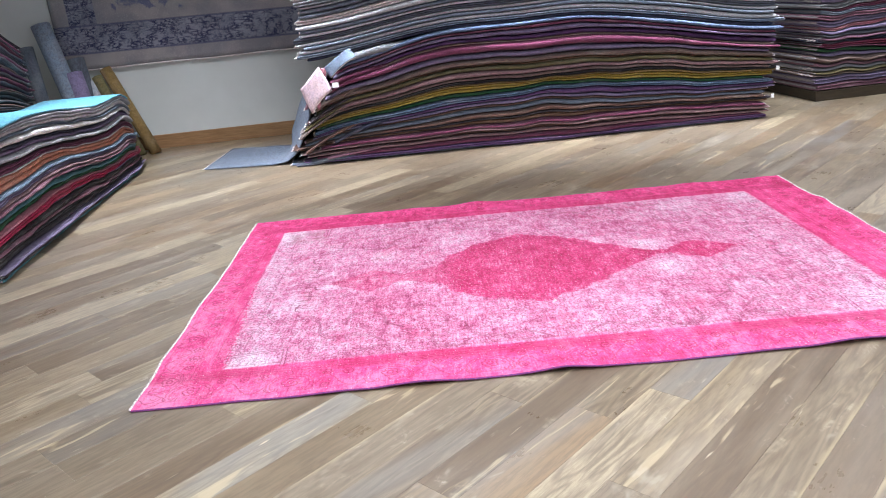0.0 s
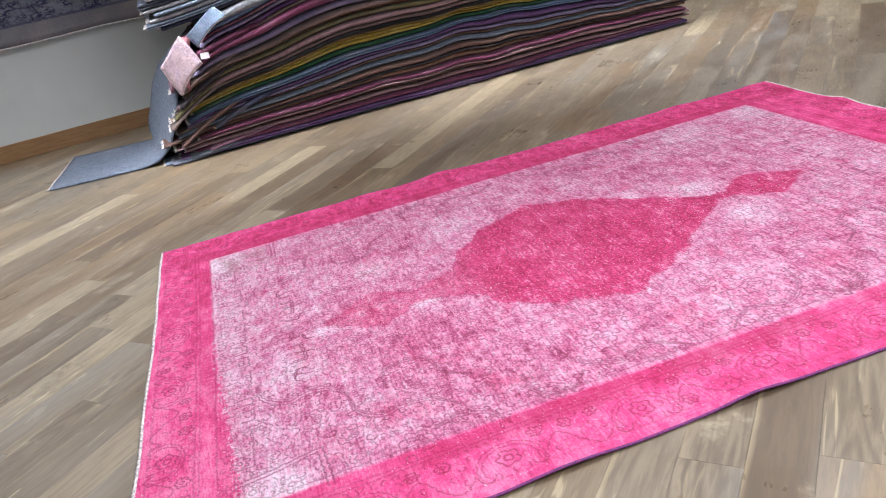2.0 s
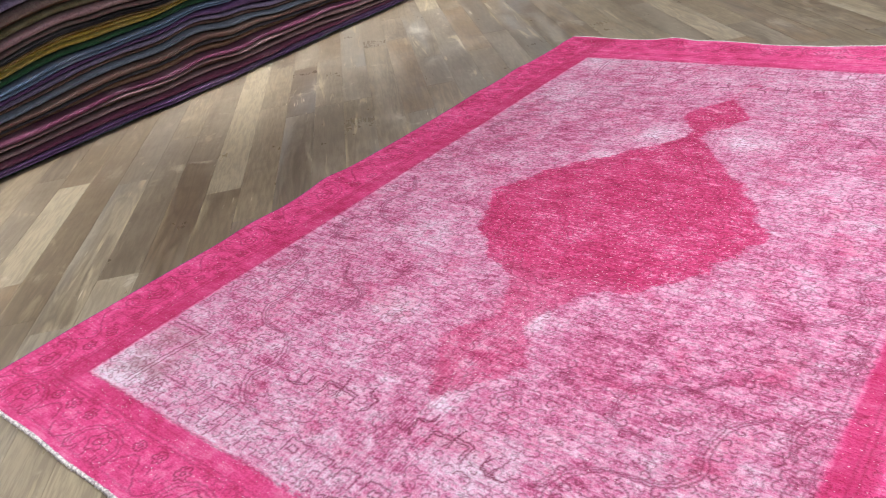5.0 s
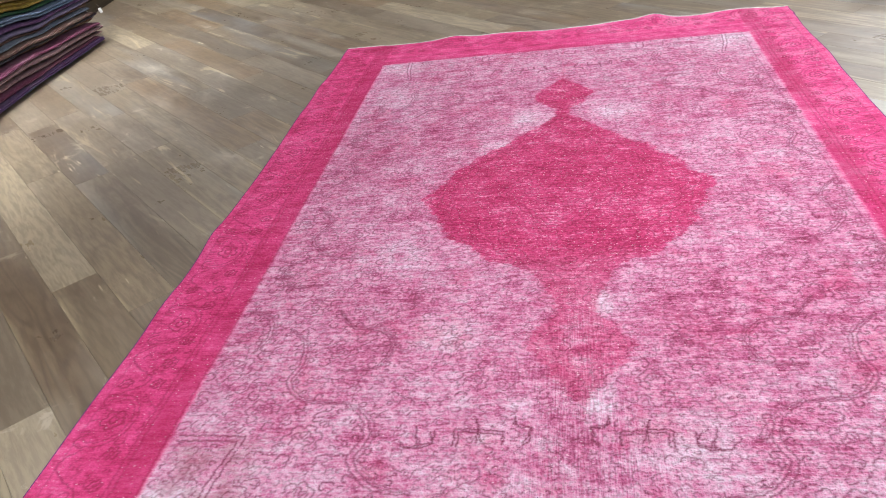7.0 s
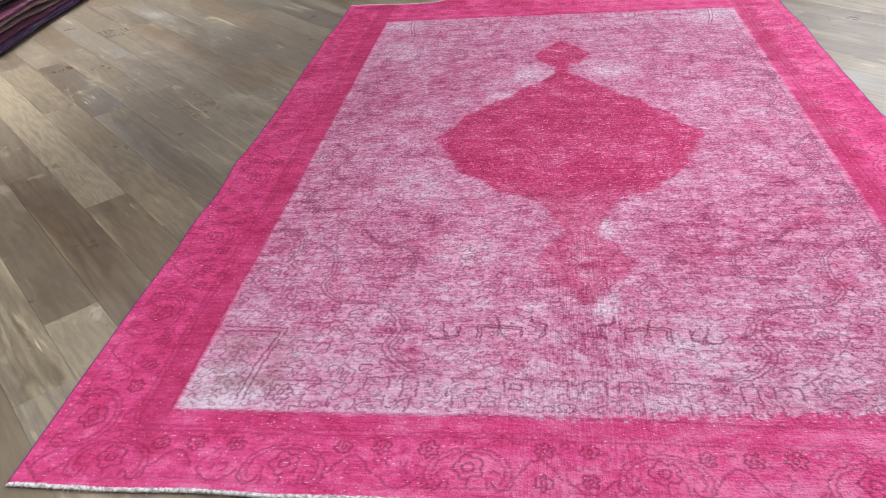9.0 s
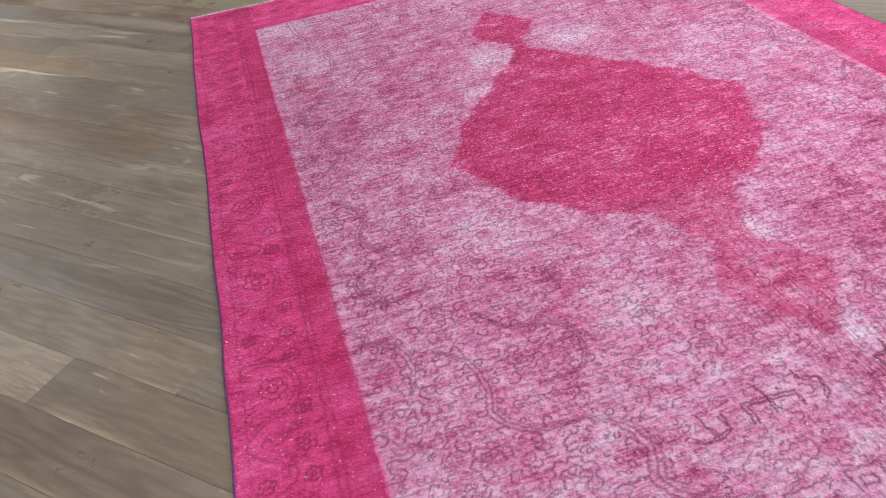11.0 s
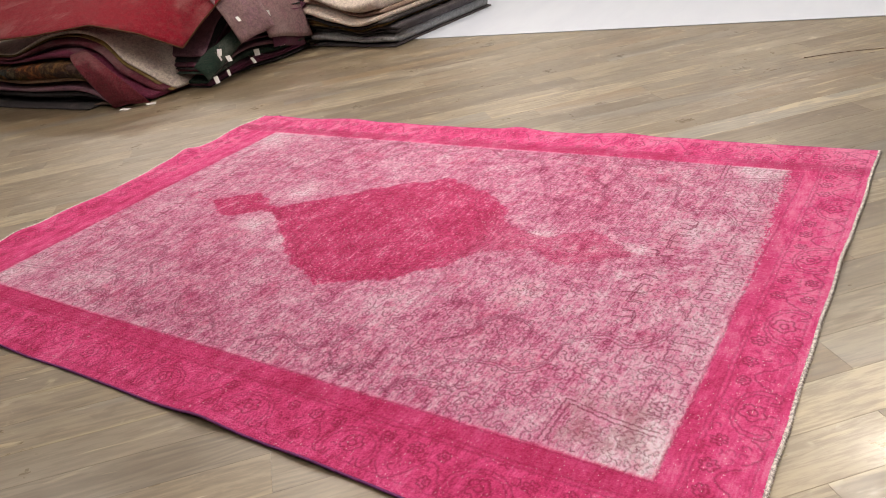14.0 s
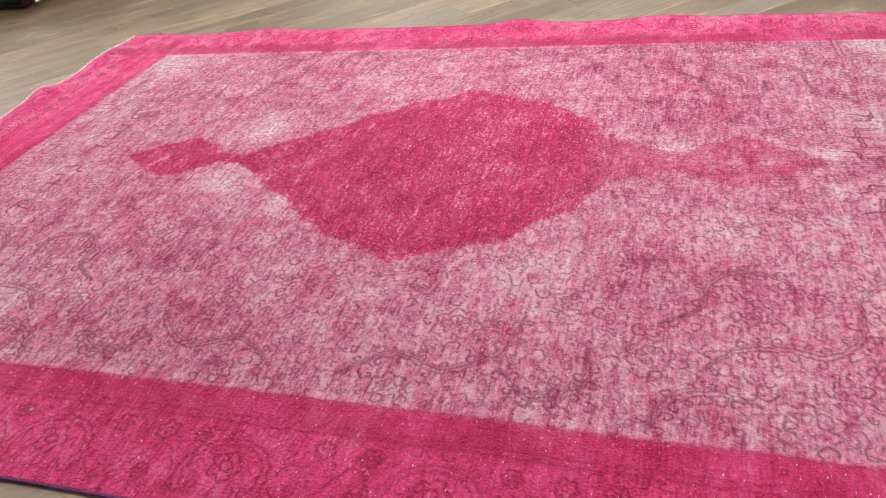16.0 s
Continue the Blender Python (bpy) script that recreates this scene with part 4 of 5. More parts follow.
# ---- the tall stack before the cream wall ----
def tall_stack():
    m = frame_at((-1.478, 0.0), (-0.226, 3.541))
    length = 3.66
    # the thin black layer over the ochre stands in for a shaded gap
    low = [("bluegrey", 0.02), ("violet", 0.028), ("plum", 0.03), ("dusk", 0.036), ("brown", 0.03), ("dusk", 0.03), ("plum", 0.03), ("tan", 0.034), ("char", 0.016), ("brown", 0.036), ("steel", 0.03),
           ("brown", 0.024), ("lilac", 0.03), ("violet", 0.05), ("blue", 0.03), ("green", 0.03), ("yellow", 0.06), ("ochre", 0.02), ("black", 0.02), ("taupe", 0.042), ("dusk", 0.04), ("olive", 0.036),
           ("tan", 0.012), ("taupe", 0.045), ("lilac", 0.055), ("plum", 0.06), ("sand", 0.01), ("violet", 0.05), ("lilac", 0.04), ("plum", 0.03), ("blue", 0.045)]
    total = sum(k[1] for k in low)
    flat = (-0.04, 0.06, 0.16, 0.10, 0.22, 0.05, 0.20, 0.03)

    def shape(s):
        h = 0.36 + 0.35 * smooth(-0.2, 0.5, s) + 0.18 * smooth(0.2, 1.3, s)
        h += 0.03 * smooth(0.9, 2.2, s) - 0.22 * smooth(2.0, 3.8, s)
        return h / total

    def ends(i, n, rng):
        f = i / n
        left = flat[i] if i < len(flat) else 0.03 + 0.36 * max(0.0, (f - 0.25) / 0.75) ** 1.3 + rng.uniform(-0.07, 0.10)
        return left, length + 0.10 * f + rng.uniform(-0.06, 0.05)

    rugs, top = pile_up(low, m, length, 1.15, "in the tall stack", "rugs of the tall stack", 3, shape, ends=ends, mean=0.024, roll=0.042, leafy=0.12,
                        front=lambda s: 0.05 * smooth(0.5, -0.1, s), cap=FRINGE_GREY, rough=(0.24, 0.2), squeeze=(0.66, 0.86))
    high = ["navy", "bluegrey", "pale", "bluegrey", "pale", "slate", "pale", "bluegrey", "pale", "ivory", "slate", "bluegrey", "pale", "grey", "ivory", "slate", "pale"]

    def upper(s):
        return 1.0

    def ends2(i, n, rng):
        return 0.12 + rng.uniform(-0.03, 0.07), length + 0.1 + rng.uniform(-0.05, 0.05)

    rng = random.Random(8)
    Sx = np.linspace(-0.2, length + 0.2, 64)
    Z = np.array([max(top(s), 0.745 + 0.145 * smooth(0.0, 1.3, s) - 0.24 * smooth(2.0, 3.8, s)) + 0.001 for s in Sx])
    for i, key in enumerate(high):
        t = rng.uniform(0.024, 0.042)
        T = np.array([t * (1 + 0.35 * wave(s, 50 + i, 0.9)) for s in Sx])
        a, b = ends2(i, len(high), rng)
        off = rng.uniform(-0.012, 0.012)
        folded_rug(key, m, length, 1.15, lambda s, z=Z: float(np.interp(s, Sx, z)), lambda s, q=T: float(np.interp(s, Sx, q)) - 0.0006, a, b,
                   lambda s, o=off, q=i: o + 0.035 + 0.012 * wave(s, 70 + q, 1.5), 60 + i, "high up the tall stack", "rugs of the tall stack", 2 if i % 4 == 1 else 1, cap=FRINGE_GREY)
        Z = Z + T
    # rug ends that slipped and droop, their fringed tips fanned out
    for i, (a, za, b, zb, t, key) in enumerate(((0.31, 0.14, 0.85, 0.285, 0.036, "navy"), (0.09, 0.085, 0.62, 0.29, 0.026, "brown"), (0.06, 0.195, 0.50, 0.40, 0.024, "taupe"),
                                                (0.10, 0.25, 0.52, 0.43, 0.02, "olive"), (0.15, 0.31, 0.55, 0.47, 0.024, "char"), (0.20, 0.39, 0.62, 0.54, 0.028, "brown"),
                                                (0.13, 0.41, 0.34, 0.70, 0.018, "mauve"), (0.33, 0.565, 0.80, 0.66, 0.04, "plum"), (0.42, 0.715, 0.95, 0.795, 0.045, "grey"),
                                                (0.11, 0.004, 0.55, 0.03, 0.03, "slate"), (0.24, 0.03, 0.75, 0.075, 0.022, "mauve"), (0.0, 0.0, 0.35, 0.004, 0.024, "slate"))):
        def droop(q, a=a, b=b, za=za, zb=zb):
            return za + (zb - za) * (1 - (1 - min(1.0, max(0.0, (q - a) / (b - a)))) ** 1.6)
        ob = folded_rug(key, m, length, 0.3, droop, lambda q, t=t, i=i: t * (1 + 0.25 * wave(q, 200 + i, 3)), a, b + 0.05, lambda q, a=a, b=b, i=i: 0.012 * wave(q, 210 + i, 3) - 0.028 + 0.07 * smooth(b - 0.22, b + 0.03, q),
                        i, "in the tall stack", "rugs of the tall stack", 1, 30, cap=FRINGE, pinch=0.86)
        tagged(ob, f"{WORDS[key]} folded rug end drooping out of the tall stack", "rug", "rugs of the tall stack")


tall_stack()


def cloth(name, fn, nu, nv, colour_key, label, thickness=0.008, category="rug", group="", material=None):
    """A rug lying or hanging in folds: fn(u, v) gives its place."""
    bm = bmesh.new()
    rows = [[bm.verts.new(fn(i / nu, j / nv)) for i in range(nu + 1)] for j in range(nv + 1)]
    grid_faces(bm, rows)
    bmesh.ops.recalc_face_normals(bm, faces=bm.faces)
    bmesh.ops.solidify(bm, geom=bm.faces[:], thickness=thickness)
    ob = mesh_object(name, bm, material or WOOL)
    if colour_key:
        ob.color = (*C[colour_key], 1)
    tagged(ob, label, category, group)
    return ob


def runner():
    """The blue-grey rug that lies on the floor and climbs the end of the tall stack."""
    prof = [(0.0, 0.010), (0.3, 0.010), (0.55, 0.011), (0.65, 0.03), (0.735, 0.10), (0.80, 0.22), (0.86, 0.36), (0.92, 0.50), (1.0, 0.62), (1.08, 0.70)]
    d = [0.0]
    for a, b in zip(prof, prof[1:]):
        d.append(d[-1] + math.hypot(b[0] - a[0], b[1] - a[1]))

    def fn(u, v):
        q = u * d[-1]
        s = float(np.interp(q, d, [p[0] for p in prof]))
        z = float(np.interp(q, d, [p[1] for p in prof]))
        w = v * 0.78
        o = Vector((-1.665, -0.745, 0)) + Vector((0.13, 0.99, 0)) * s + Vector((-0.985, 0.06, 0)) * (w + 0.04 * s * wave(q, 2, 2))
        o += Vector((0, (0.03 - 0.23 * w / 0.78) * smooth(0.52, 0.78, s) * (1 - 0.7 * smooth(0.86, 1.06, s)), 0))
        return o + Vector((0, 0, z + 0.004 * abs(wave(q + w * 2, 4, 3))))

    ob = cloth("runner_rug", fn, 40, 14, "steel", "blue-grey rug on the floor, climbing the tall stack", 0.009)
    bm = bmesh.new()
    rng = random.Random(6)
    for i in range(120):
        p = fn(0, i / 119)
        q = p + Vector((rng.uniform(-0.004, 0.004), -rng.uniform(0.010, 0.022), 0.004 - p.z))
        tube(bm, [p, p.lerp(q, 0.5) + Vector((0, 0, 0.002)), q], 0.0022, 3)
    part("fringe", bm, FRINGE, ob, "short white fringe")


runner()


def corner_flap(name, p, across, down, w, h, key, label, edge=True):
    def fn(u, v):
        q = Vector(p) + Vector(across) * (w * u * (1 - 0.12 * v)) + Vector(down) * (h * v)
        return q + Vector((0.02 * v ** 1.5 + 0.018 * math.sin(2.6 * u + 1.2 * v), 0.016 * math.sin(3 * u + 2 * v), 0.012 * math.sin(4 * u) - 0.03 * u * v))
    ob = cloth(name, fn, 10, 10, key, label, 0.006)
    if edge:
        bm = bmesh.new()
        tube(bm, [fn(0, v / 10) if name == "rug_end" else fn(v / 10, 1) for v in range(11)], 0.004, 5)
        part("hem", bm, FRINGE, ob, "pale bound hem")


corner_flap("rug_corner", (-1.47, 0.50, 0.83), (-0.05, -0.80, -0.45), (0.08, 0.35, -0.6), 0.24, 0.10, "sky", "pale blue rug corner hanging out of the stack")
corner_flap("rug_corner", (-1.46, 0.27, 0.72), (-0.06, -0.62, -0.55), (0.1, 0.3, -0.75), 0.25, 0.22, "pinkpale", "pale pink rug corner hanging out of the stack")
corner_flap("rug_end", (-1.475, 0.26, 0.70), (0.05, 0.28, -0.02), (0.02, -0.22, -0.95), 0.20, 0.26, "rose", "dusty rose rug end drooping from the stack")


def price_tag(p, yaw, tilt, size=(0.045, 0.06), where="on a rug of the pile"):
    top = new("price_tag")
    top.matrix_world = Matrix.Translation(p) @ Matrix.Rotation(yaw, 4, "Z") @ Matrix.Rotation(tilt, 4, "X")
    tagged(top, f"small white card tag {where}", "tag", "card tags")
    w, h = size
    bm = box(bmesh.new(), (-w / 2, -0.0008, -h), (w / 2, 0.0008, 0), 0.0)
    part("card", bm, TAG, top, "", False)
    bm = bmesh.new()
    tube(bm, [(0, 0, -0.008), (0.004, 0.004, 0.01), (0.0, 0.012, 0.03)], 0.001, 4)
    part("string", bm, STRING, top)


price_tag((-1.455, 0.375, 0.60), radians(80), radians(-10), (0.05, 0.035), "at the end of the tall stack")
for y, z in ((3.73, 0.40), (3.70, 0.19)):
    price_tag((-1.68, y, z), radians(70), radians(-12), (0.022, 0.03), "at the end of the tall stack")


# ---- the stack with the cyan rug on top ----
def cyan_stack():
    m = frame_at((0.64, -1.12), (-2.72, -0.2))
    keys = [("teal", 0.024), ("char", 0.04), ("lilac", 0.024), ("char", 0.045), ("black", 0.04), ("mauve", 0.03), ("black", 0.045), ("lilac", 0.02), ("crimson", 0.06), ("rose", 0.016), ("green", 0.03), ("teal", 0.04), ("pale", 0.024),
            ("mauve", 0.03), ("dusk", 0.03), ("lilac", 0.03), ("sky", 0.034), ("orange", 0.065), ("ivory", 0.018), ("plum", 0.04), ("black", 0.03), ("pale", 0.034), ("lilac", 0.036), ("navy", 0.024), ("ivory", 0.045),
            ("bluegrey", 0.02), ("ivory", 0.05), ("pale", 0.05), ("cyan", 0.035)]
    total = sum(k[1] for k in keys)

    def shape(s):
        return (0.715 - 0.10 * smooth(0.4, 2.8, s) + 0.025 * math.sin(2.2 * s) + 0.03 * smooth(1.6, 2.3, s) - 0.09 * smooth(2.34, 2.68, s)) / total

    def ends(i, n, rng):
        return rng.uniform(-0.03, 0.05), 2.80 - 0.16 * i / n - 0.12 * (i / n) ** 6 + rng.uniform(-0.03, 0.03)

    pile_up(keys, m, 2.7, 0.55, "under the cyan rug", "rugs under the cyan rug", 11, shape, ends=ends, roll=0.022, leafy=0.25,
            front=lambda s: 0.05 * smooth(2.45, 2.75, s), cap=FRINGE_GREY, rough=(0.24, 0.24), squeeze=(0.76, 0.93))


cyan_stack()


def dark_stack():
    m = frame_at((0.2, -1.74), (-1.95, -0.12))
    keys = ["char", "brown", "plum", "char", "maroon", "black", "plum", "brown", "char", "plum", "black", "char", "maroon", "char", "plum", "black", "maroon", "black",
            "plum", "black", "char", "brown", "char"]
    pile_up([(k, 0.021 + 0.006 * math.sin(i * 2.3)) for i, k in enumerate((keys * 2)[:39])], m, 1.80, 0.62, "in the dark corner stack", "rugs of the dark stack", 17,
            lambda s: 1.60 - 0.14 * smooth(0.6, 1.8, s) - 0.20 * smooth(1.35, 1.88, s), scatter=0.03, roll=0.022, leafy=0.1, squeeze=(0.62, 0.82))


dark_stack()


# ---- the stack on a plinth ----
def plinth_stack():
    p, along = Vector((-2.19, 4.30, 0)), Vector((-0.075, 0.64, 0)).normalized()
    m = frame_at(p, along)
    bm = box(bmesh.new(), (0.0, 0.0, 0.0), (2.6, 1.0, 0.085), 0.006)
    ob = mesh_object("plinth", bm, PLINTH, False)
    ob.matrix_world = m
    tagged(ob, "low dark wooden plinth under a stack of rugs", "plinth")
    keys = ["mauve", "lilac", "taupe", "olive", "grey", "mauve", "taupe", "lilac", "green", "plum", "magenta", "navy", "mauve", "slate", "lilac", "rose", "lilac", "mauve", "bluegrey",
            "plum", "grey", "lilac", "bluegrey", "plum", "lilac", "violet", "grey", "mauve", "pale", "violet", "mauve", "grey", "plum", "lilac"]
    pile_up(keys, m, 2.55, 0.95, "on the dark plinth", "rugs on the plinth", 23, lambda s: 1.0, scatter=0.03, mean=0.036, roll=0.02, base=0.086, leafy=0.3, cap=FRINGE_GREY, rough=(0.3, 0.6), squeeze=(0.5, 0.7))


plinth_stack()


# ---- wall rug and rolled rugs in the corner ----
def wall_rug():
    W, H = 2.6, 1.85
    bm = bmesh.new()
    nu, nv = 60, 40
    rows = []
    for j in range(nv + 1):
        row = []
        for i in range(nu + 1):
            u, z = W * i / nu, H * j / nv
            hem = 0.02 * wave(u, 31, 1.3) * (1 - j / nv) ** 3
            row.append(bm.verts.new((u, -0.022 - 0.008 * wave(u + z * 0.4, 33, 2.2) * (1 - 0.6 * j / nv), z + hem)))
        rows.append(row)
    grid_faces(bm, rows)
    bmesh.ops.recalc_face_normals(bm, faces=bm.faces)
    bmesh.ops.solidify(bm, geom=bm.faces[:], thickness=0.008)
    top = new("wall_rug")
    top.matrix_world = Matrix.Translation(room(V0, -1.78, 0.765)) @ Matrix.Rotation(ROOM + radians(90), 4, "Z")
    tagged(top, "faded blue-grey Persian rug hung on the cream wall", "rug")
    part("carpet", bm, HANGING, top)
    bm = bmesh.new()
    tube(bm, [(W * i / 60, -0.026 - 0.008 * wave(W * i / 60, 33, 2.2), -0.003 + 0.02 * wave(W * i / 60, 31, 1.3)) for i in range(61)], 0.007, 6)
    part("fringe", bm, FRINGE, top, "thin white bound hem")


wall_rug()


def rolled_rug(key, foot, head, radius, label, turns=3.5):
    """A rug rolled up, standing: a spiral with real windings, closed at its outer lap."""
    foot, head = Vector(foot), Vector(head)
    h = (head - foot).length
    bm = bmesh.new()
    n = int(turns * 22)
    gap = radius * 0.86 / turns
    outer, inner = [], []
    for i in range(n + 1):
        a = 2 * math.pi * turns * i / n
        r = radius * 0.14 + gap * a / (2 * math.pi)
        for lst, rr in ((outer, r), (inner, r - gap * 0.82)):
            lst.append((max(rr, 0.002) * math.cos(a), max(rr, 0.002) * math.sin(a)))
    def ring(z):
        return [bm.verts.new((x, y, z)) for x, y in outer], [bm.verts.new((x, y, z)) for x, y in inner]
    levels = [ring(z + 0.0) for z in (0.0, h * 0.33, h * 0.66, h)]
    for (o1, i1), (o2, i2) in zip(levels, levels[1:]):
        grid_faces(bm, [o1, o2])
        grid_faces(bm, [i2, i1])
    for o, i in (levels[0], levels[-1]):
        grid_faces(bm, [o, i])
    bmesh.ops.recalc_face_normals(bm, faces=bm.faces)
    ob = mesh_object("rolled_rug", bm, WOOL)
    ob.matrix_world = Matrix.Translation(foot) @ (head - foot).to_track_quat("Z", "Y").to_matrix().to_4x4()
    ob.color = (*C[key], 1)
    tagged(ob, label, "rug", "rolled rugs in the corner")


def rolls():
    def spot(v, w, z=0.0):
        return room(v, w, z)
    rolled_rug("ochre", spot(V0 + 0.24, -1.10), spot(V0 + 0.08, -1.42, 0.76), 0.055, "ochre rug rolled up, leaning on the cream wall")
    rolled_rug("olive", spot(V0 + 0.27, -1.22), spot(V0 + 0.10, -1.50, 0.70), 0.05, "olive rug rolled up, leaning on the cream wall")
    rolled_rug("pale", spot(V0 + 0.30, -1.38), spot(V0 + 0.10, -1.55, 0.66), 0.05, "light grey rug rolled up among others")
    rolled_rug("lilac", spot(V0 + 0.40, -1.50), spot(V0 + 0.24, -1.64, 0.76), 0.075, "lilac rug rolled up, standing in the corner")
    rolled_rug("slate", spot(V0 + 0.22, -1.52), spot(V0 + 0.10, -1.64, 0.87), 0.075, "slate grey rug rolled up, standing in the corner")
    rolled_rug("bluegrey", spot(V0 + 0.38, -1.55), spot(V0 + 0.16, -1.84, 1.17), 0.085, "tall blue-grey rug rolled up, leaning in the corner")
    rolled_rug("slate", spot(V0 + 0.40, -1.86), spot(V0 + 0.20, -1.98, 1.0), 0.06, "slate grey rug rolled up, leaning in the corner")


rolls()


# ---- the heap of rugs with a red one on top ----
def red_heap():
    m = frame_at((1.97, 6.30), (0.0, -1.0))
    # key, thickness, end along s, how far the fold stands back
    # black layers set back under the patchwork stand in for shaded gaps
    layers = [("char", 0.02, 1.74, -0.06), ("black", 0.045, 1.84, 0.09), ("char", 0.04, 1.88, 0.02), ("mauve", 0.035, 1.90, 0.0), ("black", 0.03, 1.88, 0.10), ("tan", 0.03, 1.94, 0.01), ("olive", 0.10, 2.05, -0.03),
              ("black", 0.02, 2.02, 0.10), ("magenta", 0.06, 2.12, -0.01), ("plum", 0.02, 2.10, 0.09), ("maroon", 0.05, 2.13, 0.03), ("ochre", 0.018, 2.15, 0.06), ("cream", 0.035, 2.16, 0.06)]
    fade = {"magenta": (0.1, 0.9, 1.45), "cream": (0.45, 0.9, 1.5), "ochre": (0.5, 0.8, 1.4), "plum": (0.3, 0.9, 1.4), "maroon": (0.3, 0.8, 1.4)}

    def bend(s, f):
        """The folds turn away round the open corner, the upper ones more."""
        return (0.06 * smooth(1.0, 1.5, s) + 0.13 * smooth(1.4, 1.95, s) + 0.30 * smooth(1.9, 2.4, s)) * (0.25 + 0.75 * f)

    Sx = np.linspace(-0.3, 2.6, 120)
    Z = np.zeros(120) + 0.001
    for i, (key, t, end, back) in enumerate(layers):
        T = np.array([t * 0.92 * (1 + 0.3 * wave(q, 90 + i, 1.6)) * (1 - 0.3 * smooth(end - 0.3, end, q)) for q in Sx])
        if key in fade:
            lo, a, b = fade[key]
            T *= np.array([lo + (1 - lo) * smooth(a, b, q) for q in Sx])
        f = i / len(layers)
        ob = folded_rug(key, m, 2.3, 1.35, lambda q, z=Z: float(np.interp(q, Sx, z)), lambda q, z=T: float(np.interp(q, Sx, z)), -0.1 + 0.05 * wave(i, 3), end,
                        lambda q, f=f, b=back, i=i: b + bend(q, f) + 0.022 * wave(q, 120 + i, 2.4), i, "in the loose heap", "rugs of the red heap", 1, 80, pinch=0.9)
        if key == "olive":
            ob.data.materials[0] = PATCHWORK
            tagged(ob, "rust, olive and teal patchwork rug folded in the loose heap", "rug", "rugs of the red heap")
        # the next one sags to the floor past this one's end
        Z = Z + np.array([T[j] * smooth(end + 0.06, end - 0.09, q) for j, q in enumerate(Sx)]) + 0.001
    # a loose corner on the floor
    cloth("rug_corner", lambda u, v: Vector((2.03 + 0.2 * v, 4.62 - 0.28 * u, 0.012 + 0.05 * u * (1 - u) + 0.09 * v * u)), 10, 8, "brown", "brown rug corner spread on the floor", 0.006)
    # the red rug: its hem runs along the open sides and round the corner
    hem = [(0.0, (1.92, 6.35, 0.465)), (0.22, (1.93, 5.6, 0.455)), (0.42, (1.97, 4.95, 0.48)), (0.56, (2.11, 4.46, 0.51)), (0.66, (2.26, 4.22, 0.415)), (0.76, (2.42, 4.03, 0.275)),
           (0.84, (2.55, 3.95, 0.40)), (0.92, (2.70, 3.87, 0.52)), (1.0, (3.0, 3.95, 0.60))]
    us = [q[0] for q in hem]

    def fn(u, v):
        p = Vector([float(np.interp(u, us, [q[1][c] for q in hem])) for c in range(3)])
        top = Vector((3.0, 6.35 - 1.9 * min(1.0, u / 0.8), 0.67))
        q = p.lerp(top, v)
        q.z = p.z + (top.z - p.z) * (1 - (1 - v) ** 2.2) + 0.014 * math.sin(7 * u + 5 * v) * v * (1 - v) * 4 + 0.008
        return q

    red = cloth("draped_rug", fn, 80, 26, "red", "deep red overdyed rug thrown over the heap", 0.007, material=PLAIN_WOOL)
    bm = bmesh.new()
    tube(bm, [fn(i / 160, 0.0) for i in range(161)], 0.0045, 6)
    part("hem", bm, CORD, red, "dark bound hem")
    # folded ends beside it, with card tags
    m2 = frame_at((2.50, 3.98), (1.02, 0.0))
    keys2 = [("black", 0.03), ("plum", 0.03), ("ink", 0.045), ("mauve", 0.035), ("plum", 0.04), ("black", 0.03), ("ink", 0.04), ("maroon", 0.035), ("black", 0.03), ("plum", 0.04), ("black", 0.025), ("mauve", 0.04)]
    pile_up(keys2, m2, 1.02, 0.8, "at the heap's end", "rugs of the red heap", 47, lambda s: (0.42 + 0.68 * smooth(-0.06, 0.5, s)) * (1.08 - 0.22 * smooth(0.5, 1.0, s)) + 0.05 * math.sin(6 * s),
            scatter=0.06, roll=0.05, leafy=0.2, front=lambda s: 0.05 * math.sin(6 * s) - 0.02, rough=(0.4, 0.3))

    def flap(a, b, drop, key, label, taper=0.0):
        a, b, drop = Vector(a), Vector(b), Vector(drop)
        def fn(u, v):
            return a.lerp(b, u) + drop * v * (1 - taper * u) + Vector((0, -0.03 * math.sin(math.pi * v) + 0.012 * math.sin(6 * u + 3 * v), 0.015 * math.sin(4 * u + 1)))
        cloth("rug_corner", fn, 14, 12, key, label, 0.008)

    flap((2.64, 3.97, 0.60), (3.0, 3.99, 0.66), (0.08, -0.16, -0.38), "dusk", "dusty mauve rug end folded over the heap")
    flap((2.98, 3.98, 0.62), (3.44, 4.0, 0.55), (0.04, -0.13, -0.44), "dusk", "dusty mauve rug end folded over the heap")
    # a dark red end that slides off the heap in a curve
    head, knee, foot = Vector((2.06, 4.62, 0.35)), Vector((1.93, 4.38, 0.33)), Vector((2.06, 4.23, 0.014))

    def slide(u, v):
        p = head * (1 - u) ** 2 + knee * 2 * u * (1 - u) + foot * u * u
        w = (v - 0.5) * (0.12 + 0.12 * u)
        return p + Vector((0.55, -0.82, 0.18 * (1 - u))) * w + Vector((-0.6, -0.4, 0.5)) * (0.022 * math.cos(math.pi * (v - 0.5)) + 0.006 * math.sin(9 * v + 4 * u))
    cloth("rug_corner", slide, 14, 22, "rust", "faded dark red rug end sliding off the heap to the floor", 0.008)
    flap((2.40, 3.95, 0.15), (2.82, 3.96, 0.33), (0.03, -0.07, -0.10), "ink", "dark green rug end drooping to the floor", 0.2)
